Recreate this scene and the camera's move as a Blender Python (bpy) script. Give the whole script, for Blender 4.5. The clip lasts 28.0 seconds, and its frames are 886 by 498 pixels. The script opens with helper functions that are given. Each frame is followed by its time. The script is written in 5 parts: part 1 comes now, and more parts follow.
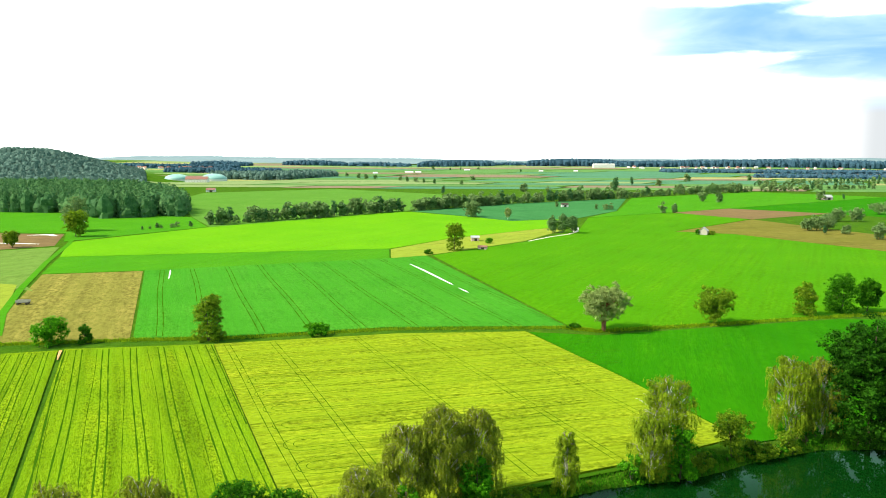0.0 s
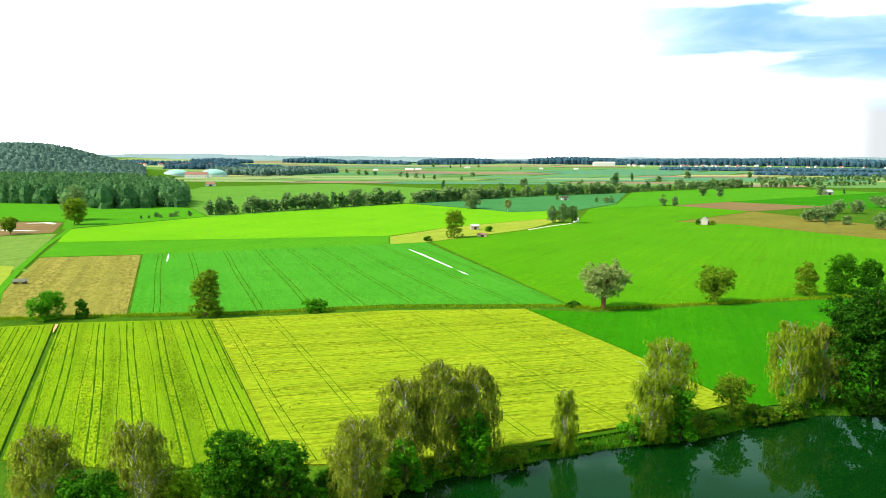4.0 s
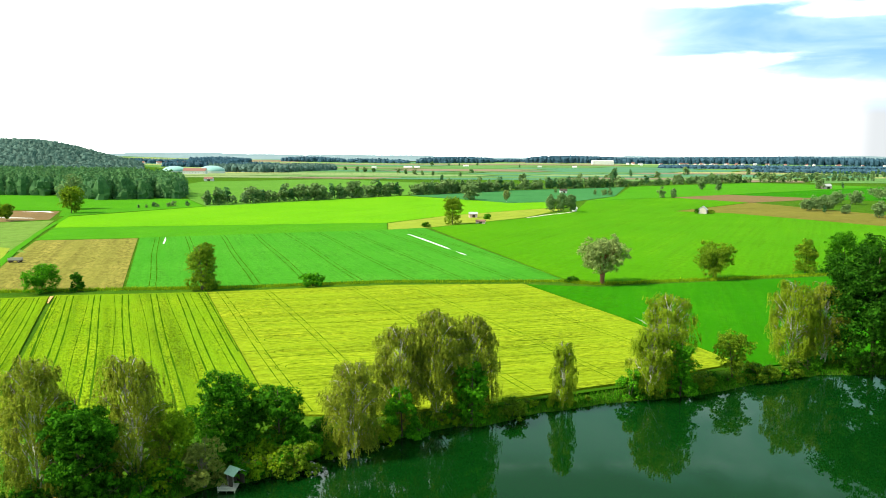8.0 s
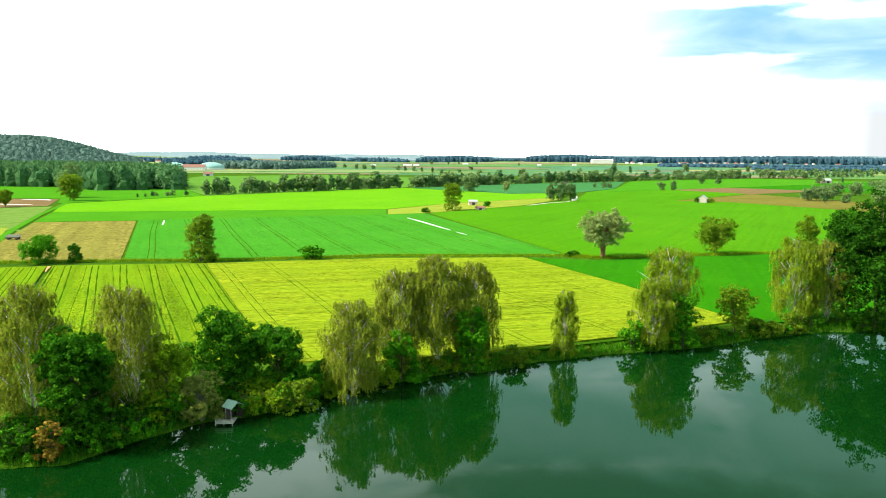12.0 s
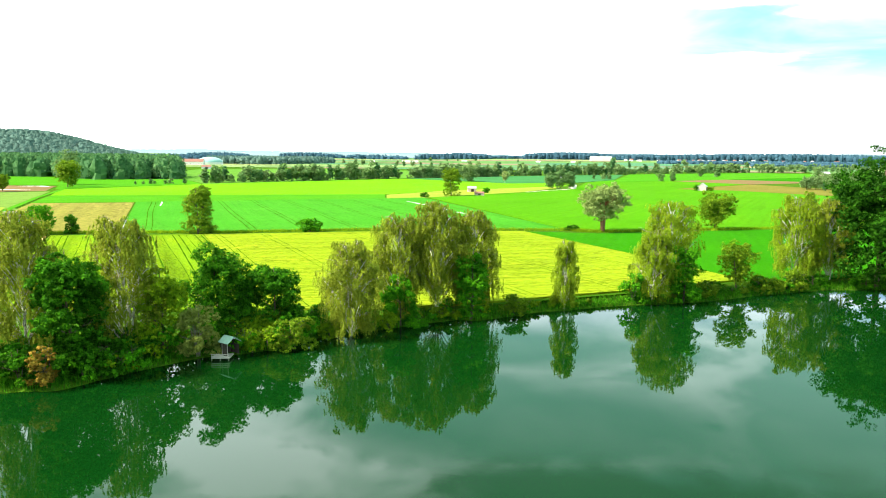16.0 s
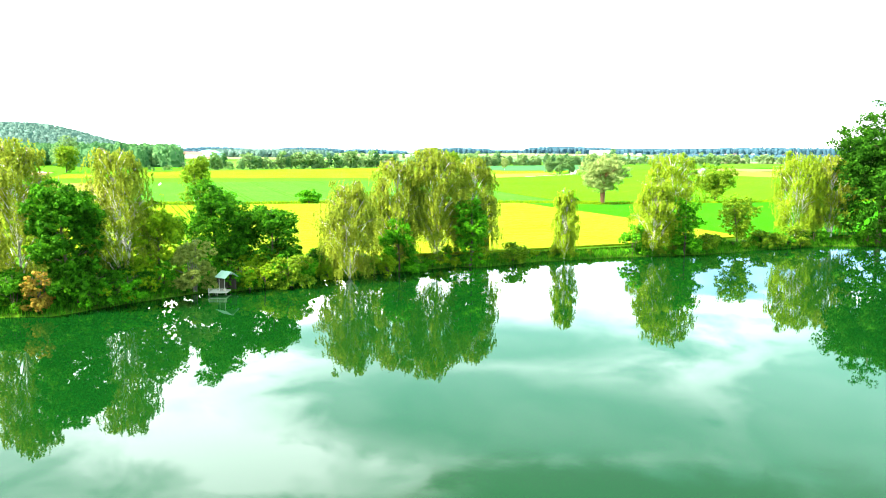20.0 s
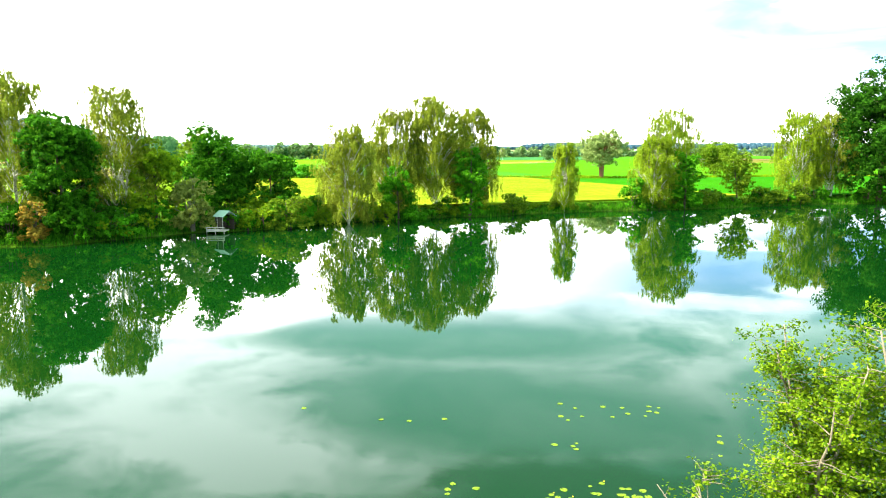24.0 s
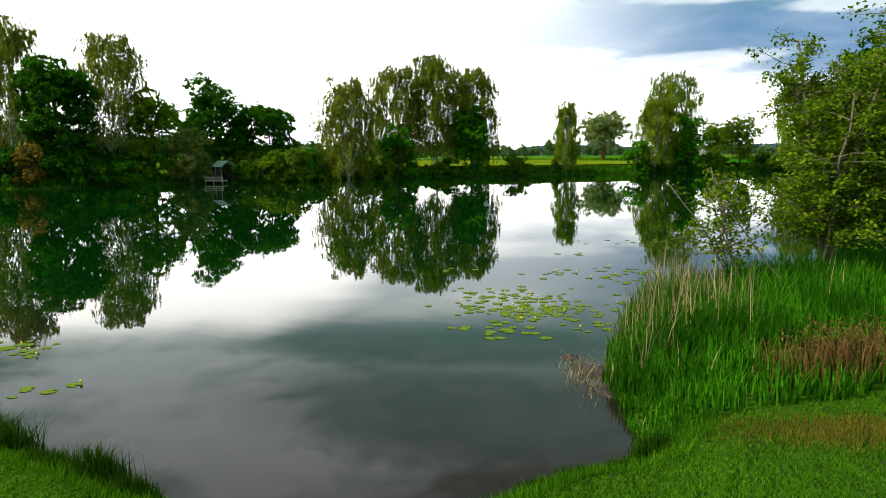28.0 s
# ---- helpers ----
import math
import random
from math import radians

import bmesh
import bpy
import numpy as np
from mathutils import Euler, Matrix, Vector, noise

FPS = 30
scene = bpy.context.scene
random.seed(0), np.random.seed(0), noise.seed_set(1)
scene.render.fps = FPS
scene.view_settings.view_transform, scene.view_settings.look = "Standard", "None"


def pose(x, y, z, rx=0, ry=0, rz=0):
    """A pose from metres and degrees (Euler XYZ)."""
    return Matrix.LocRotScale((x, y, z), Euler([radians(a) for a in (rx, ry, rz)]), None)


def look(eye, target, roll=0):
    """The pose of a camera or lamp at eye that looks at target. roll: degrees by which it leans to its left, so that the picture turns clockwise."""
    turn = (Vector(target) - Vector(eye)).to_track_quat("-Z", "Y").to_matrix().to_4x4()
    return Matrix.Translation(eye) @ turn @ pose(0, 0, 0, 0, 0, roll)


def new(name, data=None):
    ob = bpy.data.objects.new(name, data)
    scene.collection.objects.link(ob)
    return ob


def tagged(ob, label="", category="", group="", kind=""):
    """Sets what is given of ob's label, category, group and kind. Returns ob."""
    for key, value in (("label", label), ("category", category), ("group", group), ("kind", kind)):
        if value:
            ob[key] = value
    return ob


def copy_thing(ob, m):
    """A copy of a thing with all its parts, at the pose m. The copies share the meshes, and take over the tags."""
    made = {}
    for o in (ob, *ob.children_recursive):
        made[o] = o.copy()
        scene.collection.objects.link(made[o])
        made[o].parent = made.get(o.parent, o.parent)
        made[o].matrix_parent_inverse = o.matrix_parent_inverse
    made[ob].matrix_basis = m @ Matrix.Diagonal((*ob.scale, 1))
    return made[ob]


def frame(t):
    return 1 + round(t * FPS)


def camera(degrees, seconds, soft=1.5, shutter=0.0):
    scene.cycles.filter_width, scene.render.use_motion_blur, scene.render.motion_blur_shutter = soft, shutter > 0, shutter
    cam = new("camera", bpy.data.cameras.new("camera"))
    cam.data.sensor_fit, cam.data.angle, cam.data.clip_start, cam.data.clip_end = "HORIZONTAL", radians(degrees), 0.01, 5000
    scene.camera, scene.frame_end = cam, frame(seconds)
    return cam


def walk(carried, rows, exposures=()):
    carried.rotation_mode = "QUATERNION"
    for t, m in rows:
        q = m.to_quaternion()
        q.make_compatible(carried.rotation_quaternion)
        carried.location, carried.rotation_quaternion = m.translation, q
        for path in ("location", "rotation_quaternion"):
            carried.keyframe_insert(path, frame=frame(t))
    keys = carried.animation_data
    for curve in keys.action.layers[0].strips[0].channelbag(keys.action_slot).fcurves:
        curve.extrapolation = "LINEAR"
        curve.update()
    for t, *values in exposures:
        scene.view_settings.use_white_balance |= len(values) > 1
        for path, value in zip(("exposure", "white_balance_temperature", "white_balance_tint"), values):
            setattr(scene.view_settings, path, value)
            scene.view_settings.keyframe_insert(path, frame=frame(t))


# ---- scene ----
cam = camera(63.5, 28.0, 1.0)
PATH = [
    (0.0, (-0.243, -0.524, 60.428), (-0.4145, 1.4519, 60.1696), 0.20),
    (0.5, (-0.078, -0.463, 59.647), (-0.2491, 1.5124, 59.3881), 0.22),
    (1.0, (0.047, -0.359, 58.746), (-0.1247, 1.6171, 58.4868), 0.24),
    (1.5, (0.117, -0.252, 57.790), (-0.0543, 1.7233, 57.5309), 0.26),
    (2.0, (0.146, -0.174, 56.813), (-0.0259, 1.8016, 56.5534), 0.29),
    (2.5, (0.141, -0.136, 55.793), (-0.0315, 1.8395, 55.5343), 0.32),
    (3.0, (0.103, -0.139, 54.733), (-0.0686, 1.8365, 54.4746), 0.33),
    (3.5, (0.093, -0.121, 53.684), (-0.0786, 1.8542, 53.4245), 0.34),
    (5.5, (0.373, 0.239, 49.367), (0.2020, 2.2145, 49.1071), 0.30),
    (6.0, (0.448, 0.201, 48.181), (0.2773, 2.1766, 47.9214), 0.30),
    (6.5, (0.462, 0.223, 47.097), (0.2920, 2.1988, 46.8384), 0.30),
    (7.0, (0.440, 0.253, 46.078), (0.2709, 2.2295, 45.8188), 0.31),
    (7.5, (0.416, 0.262, 45.033), (0.2480, 2.2382, 44.7740), 0.33),
    (8.0, (0.407, 0.265, 43.912), (0.2390, 2.2410, 43.6533), 0.34),
    (8.5, (0.418, 0.296, 42.713), (0.2497, 2.2726, 42.4545), 0.34),
    (9.0, (0.429, 0.354, 41.441), (0.2609, 2.3305, 41.1838), 0.34),
    (9.5, (0.423, 0.413, 40.157), (0.2548, 2.3890, 39.9002), 0.33),
    (10.0, (0.397, 0.453, 38.966), (0.2297, 2.4293, 38.7097), 0.32),
    (10.5, (0.364, 0.420, 37.893), (0.1965, 2.3964, 37.6362), 0.33),
    (11.0, (0.341, 0.313, 36.847), (0.1745, 2.2891, 36.5899), 0.36),
    (11.5, (0.328, 0.226, 35.772), (0.1614, 2.2026, 35.5161), 0.38),
    (12.0, (0.293, 0.198, 34.687), (0.1267, 2.1746, 34.4307), 0.40),
    (12.5, (0.243, 0.193, 33.592), (0.0777, 2.1690, 33.3347), 0.42),
    (14.5, (0.249, 0.255, 29.345), (0.0865, 2.2315, 29.0856), 0.49),
    (15.0, (0.239, 0.301, 28.278), (0.0764, 2.2775, 28.0190), 0.50),
    (15.5, (0.243, 0.313, 27.226), (0.0809, 2.2898, 26.9664), 0.50),
    (16.0, (0.260, 0.301, 26.186), (0.0973, 2.2774, 25.9267), 0.50),
    (16.5, (0.299, 0.267, 25.173), (0.1359, 2.2437, 24.9125), 0.50),
    (17.0, (0.355, 0.199, 24.188), (0.1919, 2.1752, 23.9264), 0.50),
    (17.5, (0.384, 0.130, 23.185), (0.2207, 2.1055, 22.9227), 0.50),
    (18.0, (0.378, 0.085, 22.164), (0.2149, 2.0608, 21.9008), 0.49),
    (18.5, (0.371, 0.064, 21.156), (0.2082, 2.0394, 20.8910), 0.47),
    (19.0, (0.394, 0.062, 20.157), (0.2314, 2.0371, 19.8895), 0.44),
    (19.5, (0.434, 0.068, 19.163), (0.2719, 2.0430, 18.8945), 0.42),
    (20.0, (0.446, 0.074, 18.186), (0.2843, 2.0491, 17.9164), 0.40),
    (20.5, (0.427, 0.080, 17.230), (0.2655, 2.0548, 16.9590), 0.37),
    (21.0, (0.409, 0.090, 16.212), (0.2482, 2.0653, 15.9413), 0.33),
    (21.5, (0.404, 0.095, 15.038), (0.2437, 2.0705, 14.7706), 0.28),
    (23.5, (0.344, -0.091, 11.133), (0.1856, 1.8843, 10.8624), 0.16),
    (24.0, (0.321, -0.353, 10.494), (0.1643, 1.6218, 10.2198), 0.11),
    (24.3, (0.325, -0.454, 9.989), (0.1693, 1.5203, 9.7143), 0.08),
    (24.5, (0.334, -0.487, 9.599), (0.1774, 1.4880, 9.3245), 0.06),
    (25.0, (0.352, -0.491, 8.534), (0.1935, 1.4840, 8.2616), 0.00),
    (25.5, (0.355, -0.489, 7.487), (0.1956, 1.4865, 7.2172), -0.05),
    (26.0, (0.376, -0.497, 6.504), (0.2155, 1.4788, 6.2364), -0.10),
    (26.5, (0.420, -0.468, 5.566), (0.2589, 1.5072, 5.3001), -0.16),
    (27.0, (0.460, -0.399, 4.674), (0.2985, 1.5770, 4.4103), -0.22),
    (27.5, (0.474, -0.338, 3.915), (0.3114, 1.6382, 3.6533), -0.27),
    (28.0, (0.461, -0.337, 3.423), (0.2983, 1.6392, 3.1619), -0.31),
]
EXPOSURES = [(0.0, 1.05), (8.0, 1.1), (12.5, 1.2), (15.0, 1.5), (17.0, 1.95), (18.5, 2.4), (20.0, 2.8), (21.5, 2.8), (23.5, 2.3),
             (25.0, 1.85), (26.0, 1.15), (27.0, 0.45), (28.0, 0.05)]
walk(cam, [(t, look(eye, target, roll)) for t, eye, target, roll in PATH], EXPOSURES)

# ---- sky and sun ----
SUN_AZ, SUN_EL = radians(-108), radians(46)      # azimuth from +y towards +x
world = bpy.data.worlds.new("sky")
scene.world = world
world.use_nodes = True
wt = world.node_tree
wt.nodes.clear()


def wnode(kind, **values):
    n = wt.nodes.new(kind)
    for key, value in values.items():
        n.inputs[key].default_value = value
    return n


def wmath(op, a, b=None, clamp=False):
    n = wt.nodes.new("ShaderNodeMath")
    n.operation, n.use_clamp = op, clamp
    for i, v in enumerate((a, b)):
        if v is None:
            continue
        if isinstance(v, (int, float)):
            n.inputs[i].default_value = v
        else:
            wt.links.new(v, n.inputs[i])
    return n.outputs[0]


nishita = wt.nodes.new("ShaderNodeTexSky")
nishita.sky_type, nishita.sun_disc = "NISHITA", False
nishita.sun_elevation, nishita.sun_rotation = SUN_EL, SUN_AZ
blue = wt.nodes.new("ShaderNodeVectorMath")
blue.operation = "SCALE"
blue.inputs["Scale"].default_value = 0.06
wt.links.new(nishita.outputs[0], blue.inputs[0])
way = wt.nodes.new("ShaderNodeTexCoord").outputs["Generated"]
sep = wnode("ShaderNodeSeparateXYZ")
wt.links.new(way, sep.inputs[0])


def wmix(fac, a, b):
    n = wnode("ShaderNodeMix")
    n.data_type = "RGBA"
    for i, v in ((0, fac), (6, a), (7, b)):
        if isinstance(v, tuple):
            n.inputs[i].default_value = (*v, 1)
        else:
            wt.links.new(v, n.inputs[i])
    return n.outputs[2]


def wstep(value, lo, hi):
    n = wnode("ShaderNodeMapRange")
    n.interpolation_type = "SMOOTHSTEP"
    n.inputs["From Min"].default_value, n.inputs["From Max"].default_value = lo, hi
    wt.links.new(value, n.inputs["Value"])
    return n.outputs[0]


# across: to the east of the lake's axis, rise: above the horizon, both as tangents on the northern sky
ahead = wmath("MAXIMUM", wmath("ADD", wmath("MULTIPLY", sep.outputs["X"], -0.0865), wmath("MULTIPLY", sep.outputs["Y"], 0.9963)), 0.15)
across = wmath("DIVIDE", wmath("ADD", wmath("MULTIPLY", sep.outputs["X"], 0.9963), wmath("MULTIPLY", sep.outputs["Y"], 0.0865)), ahead)
rise = wmath("DIVIDE", sep.outputs["Z"], ahead)
# a flat cloud deck: the direction met with a plane overhead
lift = wmath("ADD", wmath("MAXIMUM", sep.outputs["Z"], 0.0), 0.12)
deck = wnode("ShaderNodeCombineXYZ")
wt.links.new(wmath("DIVIDE", sep.outputs["X"], lift), deck.inputs["X"])
wt.links.new(wmath("DIVIDE", sep.outputs["Y"], lift), deck.inputs["Y"])


def clouds(scale, detail, rough, distortion):
    n = wnode("ShaderNodeTexNoise", Scale=scale, Detail=detail, Roughness=rough, Distortion=distortion)
    wt.links.new(deck.outputs[0], n.inputs["Vector"])
    return n.outputs["Fac"]


big, streak, fine = clouds(0.55, 4.0, 0.5, 0.2), clouds(1.5, 5.0, 0.55, 0.4), clouds(4.2, 6.0, 0.6, 0.6)


def bank_of(cx, cz, rx, rz, tilt, ragged=0.9):
    """A long ragged cloud, or a hole between clouds, lying about one direction."""
    c, k = math.cos(tilt), math.sin(tilt)
    dx, dz = wmath("SUBTRACT", across, cx), wmath("SUBTRACT", rise, cz)
    p = wmath("DIVIDE", wmath("ADD", wmath("MULTIPLY", dx, c), wmath("MULTIPLY", dz, k)), rx)
    q = wmath("DIVIDE", wmath("SUBTRACT", wmath("MULTIPLY", dz, c), wmath("MULTIPLY", dx, k)), rz)
    r = wmath("SQRT", wmath("ADD", wmath("MULTIPLY", p, p), wmath("MULTIPLY", q, q)))
    r = wmath("ADD", r, wmath("MULTIPLY", wmath("SUBTRACT", 0.5, wmath("ADD", wmath("MULTIPLY", streak, 0.6), wmath("MULTIPLY", fine, 0.4))), ragged * 3.2))
    return wstep(r, 1.15, 0.6)


# the bright cloud's edge lies low in the east and climbs towards the west
edge = wmath("SUBTRACT", rise, wmath("ADD", 0.072, wmath("MULTIPLY", wstep(across, 0.16, -0.35), 0.155)))
ragged = wmath("ADD", wmath("MULTIPLY", wmath("SUBTRACT", big, 0.5), 0.07), wmath("MULTIPLY", wmath("SUBTRACT", streak, 0.5), 0.10))
shade = wstep(wmath("ADD", edge, ragged), -0.015, 0.06)
thin = wmath("MULTIPLY", wmath("MULTIPLY", wstep(across, 0.42, 0.05), wstep(rise, 0.26, 0.19)), 0.35)                # thinner towards the middle
shade = wmath("MULTIPLY", shade, wmath("SUBTRACT", 1.0, thin))
wisps = wmath("MULTIPLY", wstep(streak, 0.40, 0.66), 0.16)
for wisp in (bank_of(0.36, 0.128, 0.13, 0.012, 0.06, 0.5), bank_of(0.08, 0.135, 0.18, 0.014, -0.03, 0.5), bank_of(0.55, 0.20, 0.10, 0.010, 0.05, 0.5),
             bank_of(0.40, 0.215, 0.16, 0.014, 0.06, 0.6), bank_of(-0.02, 0.215, 0.24, 0.018, -0.04, 0.7)):
    wisps = wmath("ADD", wisps, wmath("MULTIPLY", wisp, 0.6), True)
# the grey deck overhead: pale billows, with a darker opening low in the north
pale = wmath("ADD", wmath("MULTIPLY", wstep(streak, 0.36, 0.64), 0.55), wmath("MULTIPLY", wstep(fine, 0.35, 0.68), 0.25))
pale = wmath("ADD", pale, wmath("MULTIPLY", bank_of(-0.42, 0.36, 0.34, 0.10, 0.0), 0.45), True)
pale = wmath("ADD", pale, wmath("MULTIPLY", bank_of(-0.18, 0.47, 0.26, 0.045, 0.12), 0.5), True)
hole = wmath("MAXIMUM", wmath("MAXIMUM", bank_of(0.12, 0.385, 0.40, 0.075, 0.10), wmath("MAXIMUM", bank_of(0.30, 0.50, 0.36, 0.07, 0.0), bank_of(0.64, 0.40, 0.26, 0.16, 0.0))), bank_of(0.02, 0.27, 0.30, 0.035, 0.03))
pale = wmath("MULTIPLY", pale, wmath("SUBTRACT", 1.0, wmath("MULTIPLY", hole, 0.86)))
north = wmath("MULTIPLY", wstep(sep.outputs["Z"], 0.62, 0.42), wstep(sep.outputs["Y"], 0.25, 0.6))
pale = wmath("ADD", wmath("MULTIPLY", pale, north), wmath("MULTIPLY", wmath("SUBTRACT", 1.0, north), 0.25))
overhead = wmix(pale, (0.15, 0.355, 0.325), (1.02, 1.18, 1.18))
overhead = wmix(wmath("MULTIPLY", bank_of(0.26, 0.53, 0.42, 0.09, 0.0), 0.65), overhead, (0.07, 0.11, 0.12))    # the heaviest cloud
low_blue = wmix(wisps, wmix(wmath("MULTIPLY", big, 0.25), (0.16, 0.33, 0.56), blue.outputs[0]), (1.0, 1.08, 1.15))
base = wmix(wstep(rise, 0.17, 0.27), low_blue, overhead)
side = wmath("ADD", wmath("MULTIPLY", sep.outputs["X"], math.sin(-0.9)), wmath("MULTIPLY", sep.outputs["Y"], math.cos(-0.9)))
glow = wmix(wmath("ADD", wmath("MULTIPLY", side, 0.6), 0.45, True), (0.8, 0.82, 0.85), (3.1, 3.04, 2.92))   # brightest on the sun's side
rain = wmath("MULTIPLY", wmath("MULTIPLY", wstep(across, 0.44, 0.60), wstep(rise, 0.16, 0.06)), wstep(sep.outputs["Y"], 0.3, 0.5))
glow = wmix(rain, glow, (0.39, 0.41, 0.42))                                # a grey curtain of rain low in the north-east
sky_colour = wmix(shade, glow, base)
back = wnode("ShaderNodeBackground", Strength=1.0)
wt.links.new(sky_colour, back.inputs["Color"])
wt.links.new(back.outputs[0], wnode("ShaderNodeOutputWorld").inputs[0])

sun = new("sun", bpy.data.lights.new("sun", "SUN"))
sun.data.energy, sun.data.angle, sun.data.color = 5.0, radians(9), (1.0, 0.91, 0.74)
sun.matrix_world = look((0, 0, 0), (-math.sin(SUN_AZ) * math.cos(SUN_EL), -math.cos(SUN_AZ) * math.cos(SUN_EL), -math.sin(SUN_EL)))


# ---- materials ----
def material(name):
    m = bpy.data.materials.new(name)
    m.use_nodes = True
    m.node_tree.nodes.clear()
    return m, m.node_tree


def add(nt, kind, **values):
    n = nt.nodes.new(kind)
    for key, value in values.items():
        n.inputs[key].default_value = value
    return n


def ramp(nt, fac, stops):
    n = nt.nodes.new("ShaderNodeValToRGB")
    while len(n.color_ramp.elements) < len(stops):
        n.color_ramp.elements.new(0.5)
    for e, (p, c) in zip(n.color_ramp.elements, stops):
        e.position, e.color = p, (*c, 1)
    nt.links.new(fac, n.inputs[0])
    return n.outputs[0]


def mix(nt, fac, a, b, blend="MIX"):
    n = nt.nodes.new("ShaderNodeMix")
    n.data_type, n.blend_type = "RGBA", blend
    for i, v in ((0, fac), (6, a), (7, b)):
        if isinstance(v, (int, float)):
            n.inputs[i].default_value = v
        elif isinstance(v, tuple):
            n.inputs[i].default_value = (*v, 1)
        else:
            nt.links.new(v, n.inputs[i])
    return n.outputs[2]


def coords(nt, turn=0.0, stretch=(1, 1, 1)):
    c = nt.nodes.new("ShaderNodeTexCoord")
    r = add(nt, "ShaderNodeMapping", Rotation=(0, 0, turn))
    m = add(nt, "ShaderNodeMapping", Scale=stretch)
    nt.links.new(c.outputs["Object"], r.inputs[0])
    nt.links.new(r.outputs[0], m.inputs[0])
    return m.outputs[0]


def noise_tex(nt, vec, scale, detail=4.0, rough=0.6):
    n = add(nt, "ShaderNodeTexNoise", Scale=scale, Detail=detail, Roughness=rough)
    nt.links.new(vec, n.inputs["Vector"])
    return n.outputs["Fac"]


def finish(nt, colour, roughness=0.9, bump=None, strength=0.5, distance=0.1, spec=0.2, metal=0.0):
    p = add(nt, "ShaderNodeBsdfPrincipled", Roughness=roughness, Metallic=metal)
    p.inputs["Specular IOR Level"].default_value = spec
    if isinstance(colour, tuple):
        p.inputs["Base Color"].default_value = (*colour, 1)
    else:
        nt.links.new(colour, p.inputs["Base Color"])
    if bump is not None:
        b = add(nt, "ShaderNodeBump", Strength=strength, Distance=distance)
        nt.links.new(bump, b.inputs["Height"])
        nt.links.new(b.outputs[0], p.inputs["Normal"])
    o = nt.nodes.new("ShaderNodeOutputMaterial")
    nt.links.new(p.outputs[0], o.inputs[0])
    return p


def crop(name, light, dark, turn=0.0, rows=1.2, patch=0.03, grain=2.5, streak=0.5):
    """A field of standing crop: sown rows along one direction, patches and a fine grain."""
    m, nt = material(name)
    vec = coords(nt)
    along = coords(nt, turn, (1.0, 0.02, 1.0))
    a = noise_tex(nt, vec, patch, 5.0, 0.6)
    b = noise_tex(nt, coords(nt, turn, (1.0, 0.4, 1.0)), grain * 0.55, 4.0, 0.75)
    c = noise_tex(nt, along, rows, 3.0, 0.6)
    col = mix(nt, ramp(nt, a, [(0.32, (0, 0, 0)), (0.68, (1, 1, 1))]), light, dark)
    lo = tuple(v * 0.62 for v in dark)
    col = mix(nt, ramp(nt, c, [(0.35, (streak,) * 3), (0.6, (0, 0, 0))]), col, lo)
    col = mix(nt, ramp(nt, b, [(0.40, (min(1.0, streak * 1.05),) * 3), (0.56, (0, 0, 0))]), col, tuple(v * 0.5 for v in lo))
    d = noise_tex(nt, coords(nt, turn, (1.0, 0.12, 1.0)), rows * 0.35, 5.0, 0.7)
    col = mix(nt, ramp(nt, d, [(0.38, (0.8,) * 3), (0.62, (0, 0, 0))]), col, dark)
    p = finish(nt, col, 1.0, b, 1.0, 0.45, 0.0)
    p.inputs["Sheen Weight"].default_value = 0.02      # the pale shimmer of leaves and awns seen at a low angle
    p.inputs["Sheen Roughness"].default_value = 0.2
    return m


def plain(name, colour, roughness=0.8, vary=0.25, scale=3.0, bump=0.2, metal=0.0, spec=0.3, distance=0.02):
    m, nt = material(name)
    vec = coords(nt)
    a, b = noise_tex(nt, vec, scale, 5.0), noise_tex(nt, vec, scale * 9, 3.0)
    col = mix(nt, ramp(nt, a, [(0.3, (vary,) * 3), (0.7, (0, 0, 0))]), colour, tuple(v * 0.5 for v in colour))
    col = mix(nt, ramp(nt, b, [(0.3, (vary,) * 3), (0.6, (0, 0, 0))]), col, tuple(v * 0.6 for v in colour))
    finish(nt, col, roughness, b, bump, distance, spec, metal)
    return m


def leaf(name, light, dark, through_part=0.34, patch=0.5):
    """Foliage: each leaf its own shade, part of the light shining through."""
    m, nt = material(name)
    g = nt.nodes.new("ShaderNodeNewGeometry")
    vec = coords(nt)
    a = noise_tex(nt, vec, patch, 3.0)
    col = mix(nt, g.outputs["Random Per Island"], dark, light)
    col = mix(nt, ramp(nt, a, [(0.35, (0.8,) * 3), (0.6, (0, 0, 0))]), col, dark)
    p = add(nt, "ShaderNodeBsdfPrincipled", Roughness=0.55)
    p.inputs["Specular IOR Level"].default_value = 0.02
    nt.links.new(col, p.inputs["Base Color"])
    t = nt.nodes.new("ShaderNodeBsdfTranslucent")
    nt.links.new(mix(nt, 0.5, col, light), t.inputs[0])
    s = add(nt, "ShaderNodeMixShader", Fac=through_part)
    nt.links.new(p.outputs[0], s.inputs[1])
    nt.links.new(t.outputs[0], s.inputs[2])
    o = nt.nodes.new("ShaderNodeOutputMaterial")
    nt.links.new(s.outputs[0], o.inputs[0])
    return m


def birch_bark(name):
    m, nt = material(name)
    rings = noise_tex(nt, coords(nt, 0, (1.5, 1.5, 9.0)), 1.6, 4.0, 0.7)
    col = ramp(nt, rings, [(0.40, (0.06, 0.05, 0.04)), (0.47, (0.55, 0.52, 0.46)), (0.7, (0.72, 0.69, 0.62))])
    finish(nt, col, 0.8, rings, 0.3, 0.02)
    return m


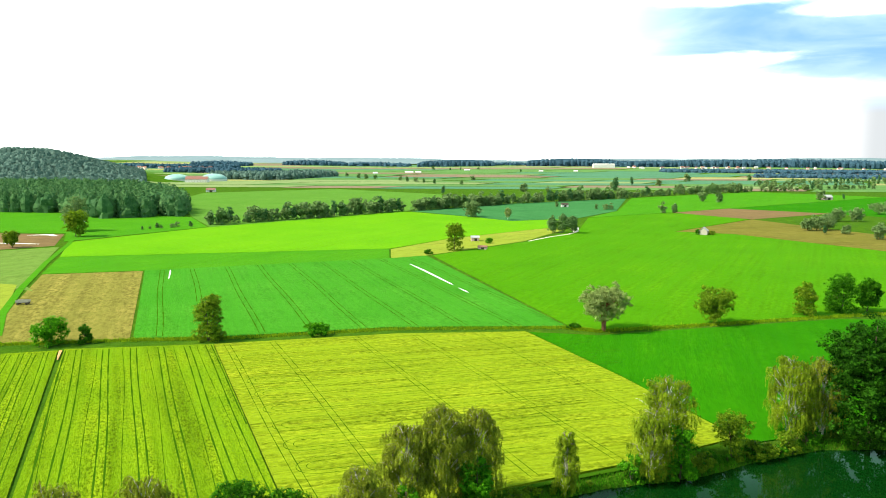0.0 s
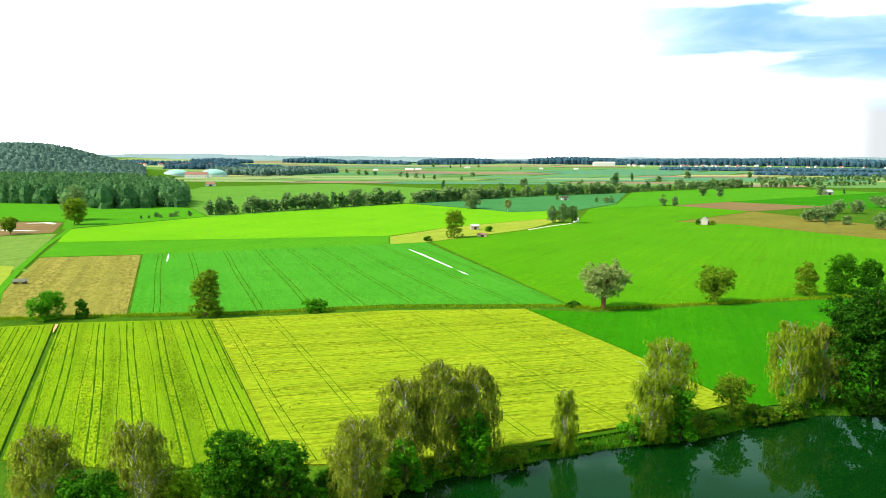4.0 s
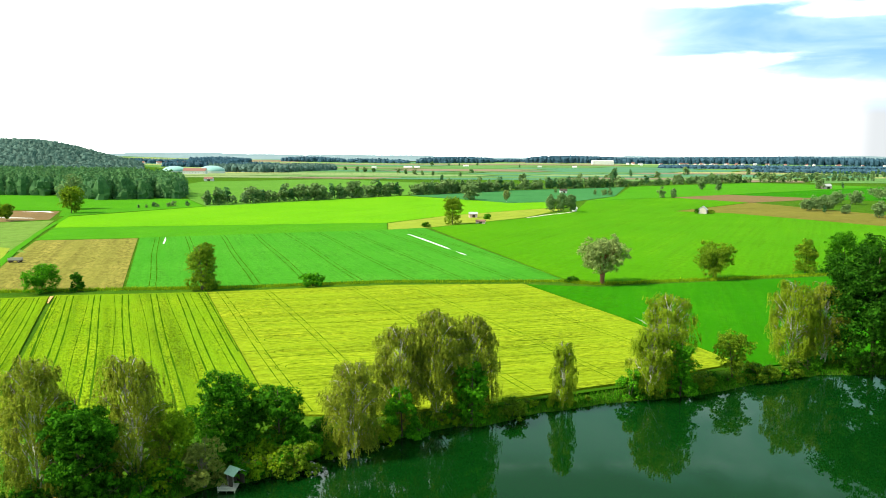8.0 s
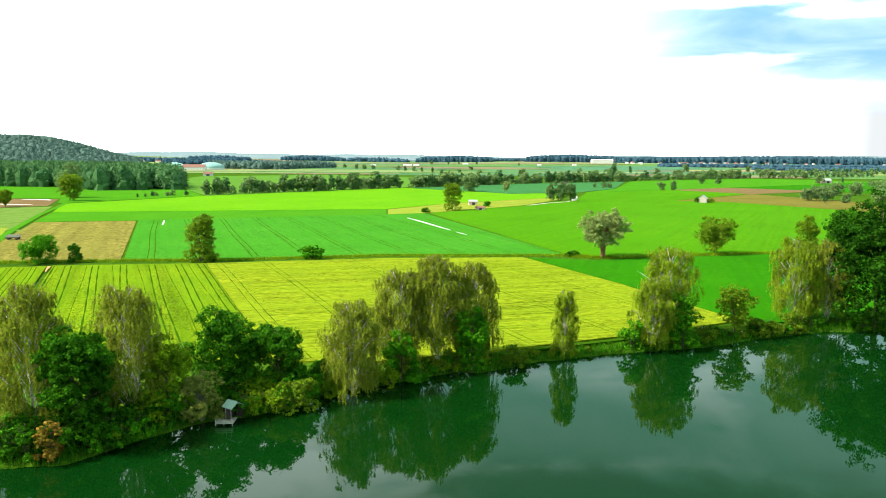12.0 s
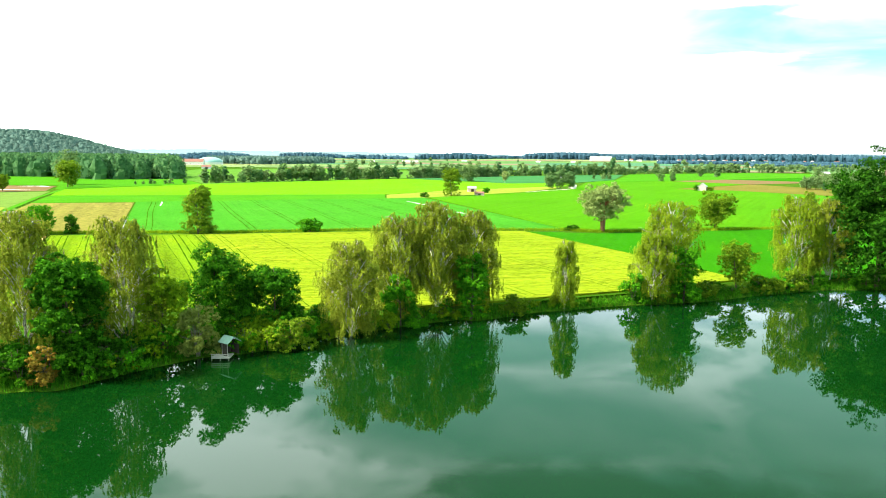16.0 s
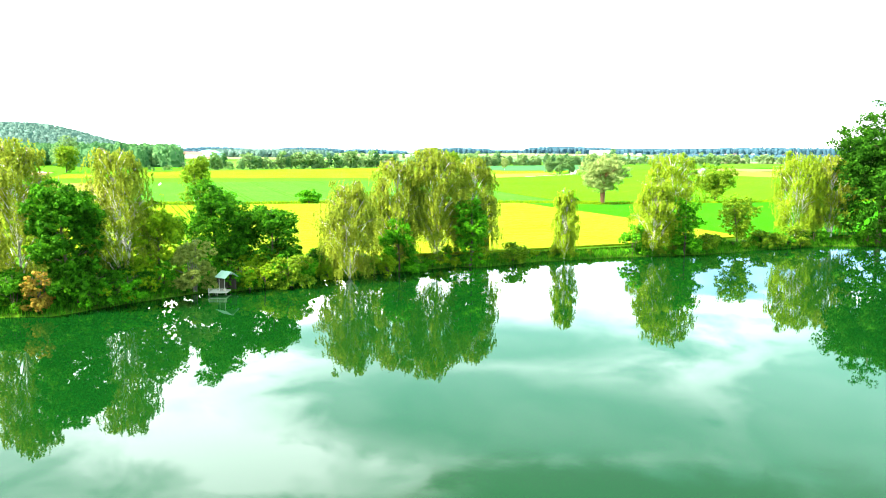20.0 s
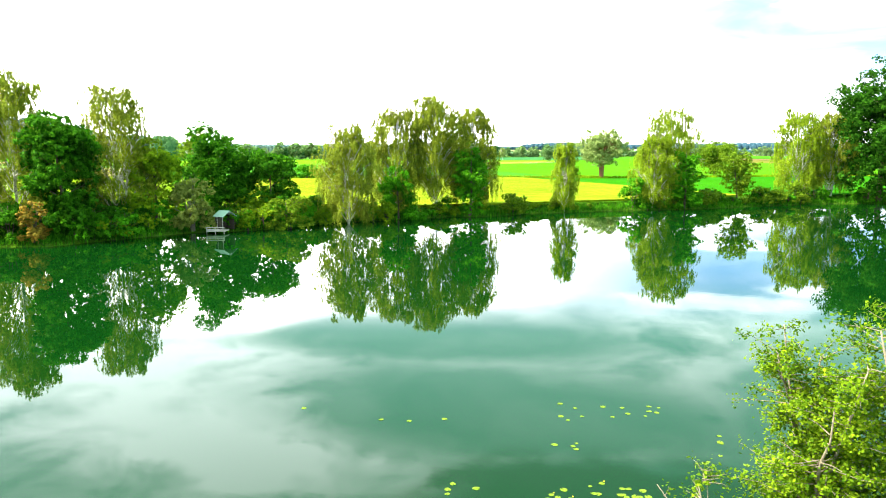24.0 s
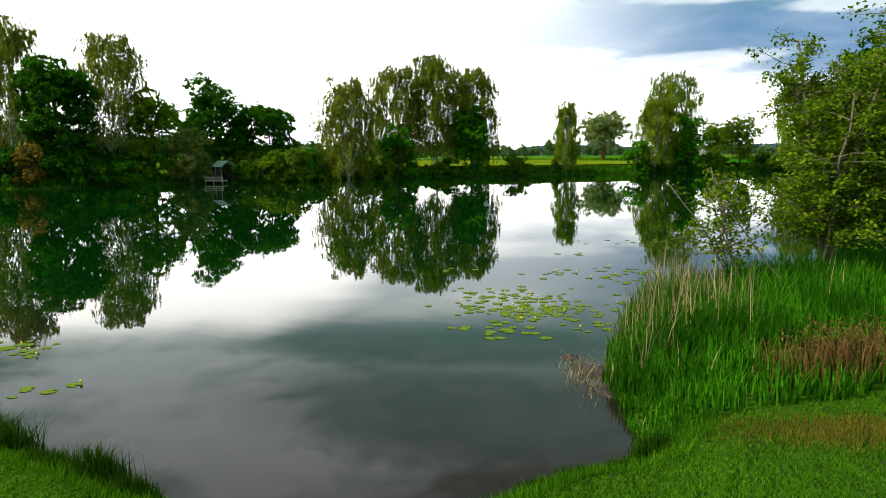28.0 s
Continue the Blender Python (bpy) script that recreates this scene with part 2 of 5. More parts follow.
def water_material():
    m, nt = material("lake_water")
    vec = coords(nt)
    deep = noise_tex(nt, vec, 0.05, 3.0)
    sep = nt.nodes.new("ShaderNodeSeparateXYZ")
    nt.links.new(vec, sep.inputs[0])
    # silt and bed show in the shallows off the near bank
    wob = add(nt, "ShaderNodeMath")
    wob.operation = "MULTIPLY_ADD"
    nt.links.new(noise_tex(nt, vec, 0.25, 4.0), wob.inputs[0])
    wob.inputs[1].default_value = 9.0
    nt.links.new(sep.outputs["Y"], wob.inputs[2])
    m1 = add(nt, "ShaderNodeMapRange")
    m1.inputs["From Min"].default_value, m1.inputs["From Max"].default_value = 14.5, 21.0
    nt.links.new(wob.outputs[0], m1.inputs["Value"])
    col = mix(nt, deep, (0.0008, 0.015, 0.0014), (0.0014, 0.021, 0.0023))
    col = mix(nt, m1.outputs[0], mix(nt, noise_tex(nt, vec, 1.6, 5.0), (0.003, 0.0022, 0.0023), (0.034, 0.022, 0.019)), col)
    ripple = noise_tex(nt, coords(nt, 0.3, (0.5, 1.4, 1)), 1.3, 3.0, 0.5)
    p = finish(nt, col, 0.015, ripple, 0.05, 0.012, 0.5)
    p.inputs["IOR"].default_value = 1.333
    return m


def row_turn(dx, dy):
    return math.atan2(-dx, -dy)


DIR_1 = row_turn(51.5, -92.5)       # the sown rows of the striped fields
MAT = {
    "meadow": crop("meadow_grass", (0.127, 0.304, 0.00588), (0.0833, 0.245, 0.00491), 0.4, 0.5, 0.02, 1.2, 0.3),
    "meadow_deep": crop("deep_green_grass", (0.0317, 0.167, 0.00187), (0.0167, 0.121, 0.0014), 0.2, 0.5, 0.03, 1.5, 0.3),
    "meadow_mid": crop("mid_green_grass", (0.066, 0.222, 0.0072), (0.042, 0.174, 0.00605), 0.4, 0.5, 0.03, 1.5, 0.35),
    "striped": crop("young_barley", (0.232, 0.306, 0.00757), (0.119, 0.217, 0.00456), DIR_1, 0.45, 0.04, 3.6, 0.85),
    "barley": crop("yellow_barley", (0.283, 0.324, 0.0147), (0.175, 0.244, 0.00922), row_turn(54, 20), 0.9, 0.05, 2.2, 0.85),
    "wheat": crop("blue_green_wheat", (0.057, 0.229, 0.0171), (0.0362, 0.179, 0.0109), row_turn(64, -132), 0.6, 0.03, 1.8, 0.4),
    "stubble": crop("mown_stubble", (0.255, 0.2125, 0.051), (0.153, 0.1445, 0.02975), row_turn(64, -132), 0.25, 0.08, 1.1, 0.6),
    "pale": crop("pale_meadow", (0.15, 0.225, 0.0438), (0.1, 0.175, 0.0312), 0.5, 0.3, 0.05, 1.0, 0.5),
    "tan": crop("dry_tan_field", (0.17, 0.1403, 0.02975), (0.1105, 0.1062, 0.0187), 1.2, 0.3, 0.02, 0.6, 0.4),
    "soil": crop("brown_ploughed_soil", (0.1875, 0.1187, 0.0562), (0.1375, 0.0938, 0.0438), 1.2, 0.3, 0.02, 0.6, 0.4),
    "yellow": crop("ripe_yellow_field", (0.2375, 0.2687, 0.0312), (0.175, 0.225, 0.025), 0.8, 0.4, 0.03, 0.8, 0.4),
    "teal": crop("far_blue_green_field", (0.05, 0.1688, 0.0562), (0.0312, 0.125, 0.0375), 0.8, 0.2, 0.02, 0.6, 0.3),
    # a deeper green, lowered further to paint in the lens falloff
    "meadow_right": crop("dimmed_green_meadow", (0.0714, 0.211, 0.00324), (0.0446, 0.166, 0.00244), 0.4, 0.5, 0.02, 1.2, 0.35),
    # the blue in this leaf colour is distance haze, painted in
    "far_wood_leaf": leaf("hazed_far_wood", (0.0437, 0.096, 0.137), (0.0312, 0.0749, 0.111), 0.1, 0.02),
    "sedge": leaf("dark_sedge_blades", (0.0531, 0.125, 0.0075), (0.0125, 0.0438, 0.0037), 0.3, 1.2),
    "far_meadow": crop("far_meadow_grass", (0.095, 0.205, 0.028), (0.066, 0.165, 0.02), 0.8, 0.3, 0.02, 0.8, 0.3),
    # five crop colours greyed and paled as haze would at that distance
    "far_green": crop("hazed_grass", (0.11, 0.22, 0.06), (0.08, 0.17, 0.05), 0.8, 0.2, 0.02, 0.6, 0.3),
    "far_pale": crop("hazed_pale_grass", (0.21, 0.26, 0.11), (0.16, 0.22, 0.09), 0.8, 0.2, 0.02, 0.6, 0.3),
    "far_teal": crop("hazed_teal_crop", (0.085, 0.20, 0.11), (0.06, 0.16, 0.09), 0.8, 0.2, 0.02, 0.6, 0.3),
    "far_yellow": crop("hazed_ripe_crop", (0.30, 0.29, 0.11), (0.24, 0.25, 0.10), 0.8, 0.2, 0.02, 0.6, 0.3),
    "far_soil": crop("hazed_bare_soil", (0.22, 0.16, 0.10), (0.17, 0.13, 0.09), 0.8, 0.2, 0.02, 0.6, 0.3),
    "bank": crop("rough_bank_grass", (0.0813, 0.1625, 0.0075), (0.0312, 0.0875, 0.005), 0.2, 0.7, 0.15, 3.0, 0.4),
    "track": plain("pressed_wheel_track", (0.034, 0.095, 0.004), 1.0, 0.6, 0.6, spec=0.0),
    "dirt": plain("pale_dirt", (0.50, 0.44, 0.34), 0.95, 0.4, 0.5),
    "wet_white": plain("white_sand_streak", (0.62, 0.62, 0.58), 0.8, 0.6, 0.5),
    "bark": plain("brown_bark", (0.10, 0.075, 0.05), 0.9, 0.6, 2.0, 0.6),
    "red_bark": plain("reddish_willow_bark", (0.26, 0.11, 0.06), 0.9, 0.6, 2.0, 0.6),
    "grey_bark": plain("grey_twig_bark", (0.22, 0.18, 0.13), 0.9, 0.6, 4.0, 0.5),
    "birch_bark": birch_bark("white_birch_bark"),
    "birch": leaf("birch_leaves", (0.34, 0.40, 0.035), (0.075, 0.11, 0.009), 0.42),
    "birch_light": leaf("light_birch_leaves", (0.33, 0.44, 0.022), (0.085, 0.15, 0.007), 0.42),
    "dark_leaf": leaf("dark_green_leaves", (0.075, 0.27, 0.008), (0.006, 0.042, 0.0015)),
    "green_leaf": leaf("fresh_green_leaves", (0.12, 0.42, 0.009), (0.016, 0.1, 0.003)),
    "lime_leaf": leaf("yellow_green_leaves", (0.28, 0.41, 0.01), (0.07, 0.155, 0.004)),
    "olive_leaf": leaf("olive_green_leaves", (0.22, 0.34, 0.016), (0.05, 0.11, 0.005)),
    "silver_leaf": leaf("silver_willow_leaves", (0.35, 0.43, 0.14), (0.12, 0.175, 0.045)),
    "willow_leaf": leaf("pale_willow_leaves", (0.34, 0.38, 0.075), (0.11, 0.135, 0.025)),
    "rust_leaf": leaf("withered_orange_leaves", (0.45, 0.27, 0.035), (0.10, 0.09, 0.012)),
    # hedge and far tree greens, lightened in the colour itself for haze
    "hedge_leaf": leaf("hazed_hedge_leaves", (0.17, 0.29, 0.09), (0.075, 0.155, 0.05), 0.25, 0.05),
    "far_leaf": leaf("hazed_tree_leaves", (0.21, 0.31, 0.11), (0.1, 0.175, 0.055), 0.25, 0.05),
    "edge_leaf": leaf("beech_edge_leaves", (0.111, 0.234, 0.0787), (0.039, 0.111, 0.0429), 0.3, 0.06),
    # forest green made paler and bluer to carry the haze
    "wood_leaf": leaf("hazed_wood_leaves", (0.106, 0.175, 0.15), (0.0688, 0.125, 0.106), 0.2, 0.02),
    # haze over the last hills, put straight into their colour
    "haze_ridge": plain("hazed_distant_hills", (0.13, 0.19, 0.22), 0.95, 0.3, 0.004, 0.1),
    "water": water_material(),
    "white_wall": plain("white_render", (0.62, 0.61, 0.59), 0.8, 0.15, 1.0),
    "red_roof": plain("red_tiles", (0.22, 0.10, 0.08), 0.8, 0.4, 1.0),
    "pink_wall": plain("faded_pink_boards", (0.62, 0.42, 0.40), 0.8, 0.3, 2.0),
    "grey_roof": plain("grey_sheet_roof", (0.34, 0.34, 0.36), 0.6, 0.3, 1.0),
    "green_roof": plain("mossy_green_roofing", (0.30, 0.42, 0.33), 0.6, 0.3, 2.0),
    "dark_wood": plain("dark_weathered_wood", (0.055, 0.04, 0.03), 0.85, 0.5, 3.0),
    "grey_wood": plain("grey_weathered_wood", (0.42, 0.38, 0.33), 0.8, 0.4, 3.0),
    "reed": leaf("reed_blades", (0.10, 0.36, 0.009), (0.006, 0.04, 0.0025), 0.35, 0.8),
    "straw": leaf("dry_straw_stalks", (0.52, 0.4, 0.24), (0.28, 0.2, 0.1), 0.2, 2.0),
    "lawn": leaf("lawn_blades", (0.13, 0.33, 0.009), (0.024, 0.095, 0.003), 0.3, 0.6),
    "poplar_leaf": leaf("deep_green_poplar_leaves", (0.04, 0.15, 0.008), (0.004, 0.026, 0.001)),
    "near_leaf": leaf("alder_leaves", (0.25, 0.37, 0.012), (0.018, 0.065, 0.003), 0.38, 0.9),
    "dock": leaf("withered_dock_leaves", (0.30, 0.18, 0.06), (0.10, 0.055, 0.02), 0.2, 2.0),
    "mud": plain("wet_brown_mud", (0.045, 0.028, 0.02), 0.45, 0.6, 3.0, 0.5),
    "pad": leaf("lily_pad_skin", (0.16, 0.235, 0.02), (0.07, 0.125, 0.0125), 0.1, 2.0),
    "dry_lawn": leaf("yellowed_lawn_blades", (0.26, 0.20, 0.03), (0.12, 0.11, 0.015), 0.3, 1.5),
    "flower": plain("yellow_petals", (0.75, 0.55, 0.02), 0.6, 0.1),
    "dome": plain("pale_green_membrane", (0.20, 0.36, 0.34), 0.5, 0.2, 0.1),
}


# ---- mesh helpers ----
def quads(name, verts, mat):
    """One mesh of loose four-cornered faces from an array (n, 4, 3)."""
    n = len(verts)
    me = bpy.data.meshes.new(name)
    me.vertices.add(n * 4)
    me.vertices.foreach_set("co", np.ascontiguousarray(verts, dtype=np.float32).ravel())
    me.loops.add(n * 4)
    me.loops.foreach_set("vertex_index", np.arange(n * 4, dtype=np.int32))
    me.polygons.add(n)
    me.polygons.foreach_set("loop_start", np.arange(0, n * 4, 4, dtype=np.int32))
    me.update(calc_edges=True)
    me.materials.append(mat)
    return me


def unit(a):
    return a / np.maximum(np.linalg.norm(a, axis=-1, keepdims=True), 1e-6)


def leaves_at(rng, at, out, size, long=1.5, fold=0.25, hang=0.0):
    """A folded leaf at each point: out is its rough facing, hang pulls the tips down."""
    n = len(at)
    face = unit(out + rng.normal(0, 0.55, (n, 3)))
    tip = rng.normal(0, 1, (n, 3))
    tip[:, 2] -= hang
    tip = unit(tip - face * np.sum(tip * face, axis=1, keepdims=True))
    side = np.cross(face, tip)
    s = (size * rng.uniform(0.65, 1.35, n))[:, None]
    a = at - tip * s * long * 0.5
    c = at + tip * s * long * 0.5
    b = at + side * s * 0.5 + face * s * fold
    d = at - side * s * 0.5 + face * s * fold
    return np.stack([a, b, c, d], axis=1)


class Tubes:
    """Tapered round limbs gathered into one mesh."""

    def __init__(self):
        self.v, self.f = [], []

    def add(self, pts, radii, sides=6):
        base = len(self.v)
        pts = [Vector(p) for p in pts]
        for i, (p, r) in enumerate(zip(pts, radii)):
            d = (pts[min(i + 1, len(pts) - 1)] - pts[max(i - 1, 0)]).normalized()
            u = d.orthogonal().normalized()
            w = d.cross(u)
            for k in range(sides):
                a = 2 * math.pi * k / sides
                self.v.append(p + (u * math.cos(a) + w * math.sin(a)) * r)
        for i in range(len(pts) - 1):
            for k in range(sides):
                a, b = base + i * sides + k, base + i * sides + (k + 1) % sides
                self.f.append((a, b, b + sides, a + sides))
        self.f.append(tuple(base + (len(pts) - 1) * sides + k for k in range(sides)))

    def mesh(self, name, mat):
        me = bpy.data.meshes.new(name)
        me.from_pydata(self.v, [], self.f)
        me.polygons.foreach_set("use_smooth", [True] * len(me.polygons))
        me.materials.append(mat)
        return me


def part_mesh(name, me, parent, label=""):
    ob = new(name, me)
    ob.parent = parent
    return tagged(ob, label)


def part(name, bm, mat, parent, label=""):
    me = bpy.data.meshes.new(name)
    bm.to_mesh(me)
    bm.free()
    me.materials.append(mat)
    return part_mesh(name, me, parent, label)


def box(bm, x0, x1, y0, y1, z0, z1, m=None, bevel=0.0):
    r = bmesh.ops.create_cube(bm, size=1.0)
    t = Matrix.Translation(((x0 + x1) / 2, (y0 + y1) / 2, (z0 + z1) / 2)) @ Matrix.Diagonal((x1 - x0, y1 - y0, z1 - z0, 1))
    bmesh.ops.transform(bm, matrix=(m @ t) if m else t, verts=r["verts"])
    if bevel:
        bmesh.ops.bevel(bm, geom=list({e for v in r["verts"] for e in v.link_edges}), offset=bevel, segments=1, affect="EDGES")


# ---- ground and lake ----
FIELD_Z = 1.25
SHORE = [(-150, 60), (-95, 62), (-70, 67), (-53.9, 71.7), (-48.2, 73.0), (-46.4, 76.4), (-43.3, 80.7), (-40.8, 84.3), (-38.4, 87.3),
         (-33.9, 89.3), (-29.0, 92.8), (-25.9, 99.1), (-20.1, 103.0), (-15.5, 106.2), (-10.7, 110.0), (-6.5, 112.8),
         (-3.3, 112.4), (1.7, 115.9), (7.5, 120.8), (11.3, 121.7), (17.5, 125.5), (23.8, 127.8), (32.2, 130.5),
         (39.0, 133.5), (49.3, 140.0), (59.7, 145.1), (65.1, 147.8), (77.6, 149.4), (130, 156), (190, 150),
         (190, 60), (120, 42), (60, 34), (30, 28), (16, 21.5), (10, 18.6), (6.2, 16.8), (3.9, 15.2), (3.0, 13.2), (2.5, 11.6), (2.2, 10.0),
         (2.25, 8.9), (2.35, 7.9), (1.8, 7.15), (1.15, 6.95), (0.43, 6.3), (-1.1, 5.3), (-2.5, 5.8), (-3.7, 6.5), (-4.6, 6.9), (-5.7, 7.4),
         (-14, 12), (-40, 9), (-100, 4), (-150, 10)]


def shore_distance(x, y):
    """Signed distance to the lake's edge: positive on land."""
    p = np.stack([x, y], axis=-1)
    best = np.full(x.shape, 1e9)
    inside = np.zeros(x.shape, bool)
    for (ax, ay), (bx, by) in zip(SHORE, SHORE[1:] + SHORE[:1]):
        ab = np.array([bx - ax, by - ay], float)
        t = np.clip(((p - (ax, ay)) @ ab) / (ab @ ab), 0, 1)
        best = np.minimum(best, np.linalg.norm(p - (np.array([ax, ay]) + t[..., None] * ab), axis=-1))
        cross = ((ay > y) != (by > y)) & (x < (bx - ax) * (y - ay) / ((by - ay) or 1e-9) + ax)
        inside ^= cross
    return np.where(inside, -best, best)


def smooth(a, lo, hi):
    t = np.clip((a - lo) / (hi - lo), 0, 1)
    return t * t * (3 - 2 * t)


def height(x, y):
    x, y = np.asarray(x, float), np.asarray(y, float)
    d = shore_distance(x, y)
    wob = np.where(y < 25, 0.35, 1.0) * 0.12 * np.sin(x * 0.9 + 1.3 * np.sin(y * 0.7)) + 0.06 * np.sin(y * 2.1 + x * 1.7)
    dn = d + wob
    near = smooth(-y, -45, -20)
    top = FIELD_Z * (1 - near) + 0.42 * near
    land = np.minimum(0.04 + 0.5 * np.clip(dn, 0, None), 0.32) + (top - 0.32) * smooth(dn, 0.5, 6.0)
    z = np.where(dn > 0, land, np.maximum(-2.5, 0.06 + 0.45 * dn))
    far = smooth(y, 2400, 4700) * (14 + 6 * np.sin(x * 0.0021) + 4 * np.sin(x * 0.005 + 1))
    hill = 56 * smooth(-x * 1500 / np.maximum(y, 500), 715, 1040) * smooth(y, 1050, 1480) * (1 - 0.8 * smooth(y, 1600, 2400))
    return z + far + hill


def axis(marks):
    out = []
    for (a, step), (b, _) in zip(marks, marks[1:]):
        n = max(1, round((b - a) / step))
        out += list(np.linspace(a, b, n, endpoint=False))
    return np.array(out + [marks[-1][0]])


def ground_sheet():
    xs = axis([(-4900, 300), (-2500, 120), (-700, 40), (-220, 10), (-100, 1.6), (-20, 0.5), (20, 1.6), (140, 10), (300, 40), (900, 150), (2500, 300), (4900, 1)])
    ys = axis([(-400, 60), (-40, 3), (4, 0.4), (30, 1.6), (165, 8), (300, 40), (900, 100), (2500, 150), (4800, 1)])
    X, Y = np.meshgrid(xs, ys)
    Z = height(X, Y)
    me = bpy.data.meshes.new("ground")
    nx, ny = len(xs), len(ys)
    k = np.arange(nx * ny).reshape(ny, nx)
    f = np.stack([k[:-1, :-1], k[:-1, 1:], k[1:, 1:], k[1:, :-1]], axis=-1).reshape(-1, 4)
    me.from_pydata(np.stack([X, Y, Z], axis=-1).reshape(-1, 3).tolist(), [], f.tolist())
    me.polygons.foreach_set("use_smooth", [True] * len(me.polygons))
    me.materials.append(MAT["bank"])
    return tagged(new("ground", me), "rough green grass ground round the lake and fields", "ground", kind="structure")


ground_sheet()
bm = bmesh.new()
bmesh.ops.create_grid(bm, x_segments=1, y_segments=1, size=1)
bmesh.ops.transform(bm, matrix=Matrix.Translation((20, 80, 0)) @ Matrix.Diagonal((190, 90, 1, 1)), verts=bm.verts)
me = bpy.data.meshes.new("water")
bm.to_mesh(me)
bm.free()
me.materials.append(MAT["water"])
tagged(new("water", me), "still dark green lake water mirroring sky and trees", "lake", kind="structure")


# ---- fields ----
def clip_line(poly, p, d):
    """The stretches of the line p + t d inside a polygon."""
    ts = []
    for (ax, ay), (bx, by) in zip(poly, poly[1:] + poly[:1]):
        ex, ey = bx - ax, by - ay
        den = d[0] * ey - d[1] * ex
        if abs(den) < 1e-9:
            continue
        t = ((ax - p[0]) * ey - (ay - p[1]) * ex) / den
        s = ((ax - p[0]) * d[1] - (ay - p[1]) * d[0]) / den
        if 0 <= s < 1:
            ts.append(t)
    ts.sort()
    return list(zip(ts[::2], ts[1::2]))


def field(label, corners, mat, top=0.35, category="field", z=None):
    """A crop standing as a slab with upright edges, following the ground where it is far off."""
    bm = bmesh.new()
    if z is None:
        z = float(np.max(height(*np.array(corners, float).T))) if min(c[1] for c in corners) > 1500 else FIELD_Z
    up = [bm.verts.new((x, y, z + top)) for x, y in corners]
    lo = [bm.verts.new((x, y, z - 0.5)) for x, y in corners]
    n = len(corners)
    bm.faces.new(up)
    for i in range(n):
        bm.faces.new((lo[i], lo[(i + 1) % n], up[(i + 1) % n], up[i]))
    bmesh.ops.recalc_face_normals(bm, faces=bm.faces)
    me = bpy.data.meshes.new("crop_field")
    bm.to_mesh(me)
    bm.free()
    me.materials.append(mat)
    ob = tagged(new("crop_field", me), label, category, kind="structure")
    return ob


def tracks(parent, corners, direction, start, gaps, width=0.42, pair=1.8, z=FIELD_Z + 0.36, wobble=0.25, inset=1.5, seed=3):
    """Pairs of pressed wheel tracks across a field, each a ribbon following a slightly bent line."""
    rng = np.random.default_rng(seed)
    d = np.array(direction, float)
    d /= np.linalg.norm(d)
    nrm = np.array((d[1], -d[0]))
    at = 0.0
    for gap in gaps:
        at += gap
        for off in ((0.0,) if pair == 0 else (-pair / 2, pair / 2)):
            p = np.array(start, float) + nrm * (at + off)
            for t0, t1 in clip_line(corners, p, d):
                t0, t1 = t0 + inset, t1 - inset
                if t1 - t0 < 6:
                    continue
                n = max(4, int((t1 - t0) / 6))
                ph = rng.uniform(0, 6)
                v, f = [], []
                for i in range(n + 1):
                    t = t0 + (t1 - t0) * i / n
                    c = p + d * t + nrm * (wobble * math.sin(t * 0.05 + at))
                    w = width * (0.8 + 0.35 * math.sin(t * 0.35 + ph)) * 0.5
                    v += [(*(c - nrm * w), z), (*(c + nrm * w), z)]
                    if i:
                        f.append((2 * i - 2, 2 * i - 1, 2 * i + 1, 2 * i))
                me = bpy.data.meshes.new("wheel_track")
                me.from_pydata(v, [], f)
                me.materials.append(MAT["track"])
                part_mesh("wheel_track", me, parent)


F0 = [(-210, 172), (-134.5, 199.5), (-84.5, 108.0), (-101.5, 96.0), (-150, 96)]
F1 = [(-133.4, 201.0), (-91.0, 211.4), (-36.5, 110.5), (-60, 106), (-83.2, 107.5)]
F2 = [(-90.7, 211.5), (-35.9, 230.4), (7.3, 237.7), (31.7, 189.9), (49.5, 149.5), (29.6, 137.0), (11.4, 127.5), (-1.8, 120.3), (-20, 112), (-36.2, 110.8)]
F3 = [(8.6, 237.4), (31.4, 235.4), (72.1, 250.4), (122.2, 268.5), (150, 270), (120, 185), (78, 158), (52.9, 147.6), (50.2, 149.8), (32.4, 190)]
F4 = [(-228.3, 331.0), (-184.7, 347.0), (-120.6, 215.6), (-157.3, 206.8), (-205.0, 237.0), (-190, 255)]
F5 = [(-183.9, 347.5), (-66.2, 405.5), (-46.5, 418.5), (21.6, 247.2), (-38.7, 239.5), (-89.2, 221.8), (-119.6, 216.0)]
F6 = [(-257.2, 389.6), (-73.6, 448.5), (-66.6, 406.1), (-184.4, 348.0), (-229.4, 332.0)]
F7 = [(-294.7, 457.4), (-242.6, 567.8), (-107.3, 755.4), (-26.8, 690.2), (5.9, 655), (68.6, 690.7), (50, 600), (33.2, 593.5), (-37.9, 513.4), (-73.0, 449.4), (-257.6, 390.4)]
F8 = [(-43.4, 421.4), (16.4, 498.6), (60.3, 587.1), (80, 700), (176, 775), (232, 702), (134, 579), (176, 563), (240, 470), (300, 420), (220, 300), (148.0, 284.7), (74.1, 257.5), (32, 243.5), (23.2, 246.9)]
F9 = [(-72.3, 446.1), (-37.9, 512.4), (33.2, 592.6), (48.8, 585.5), (14.5, 501.8), (-44.0, 423.4), (-46.9, 419.4), (-65.8, 406.6)]
ROWS_1 = (51.5, -92.5)
f0 = field("dark green striped barley with many wheel tracks", F0, MAT["striped"])
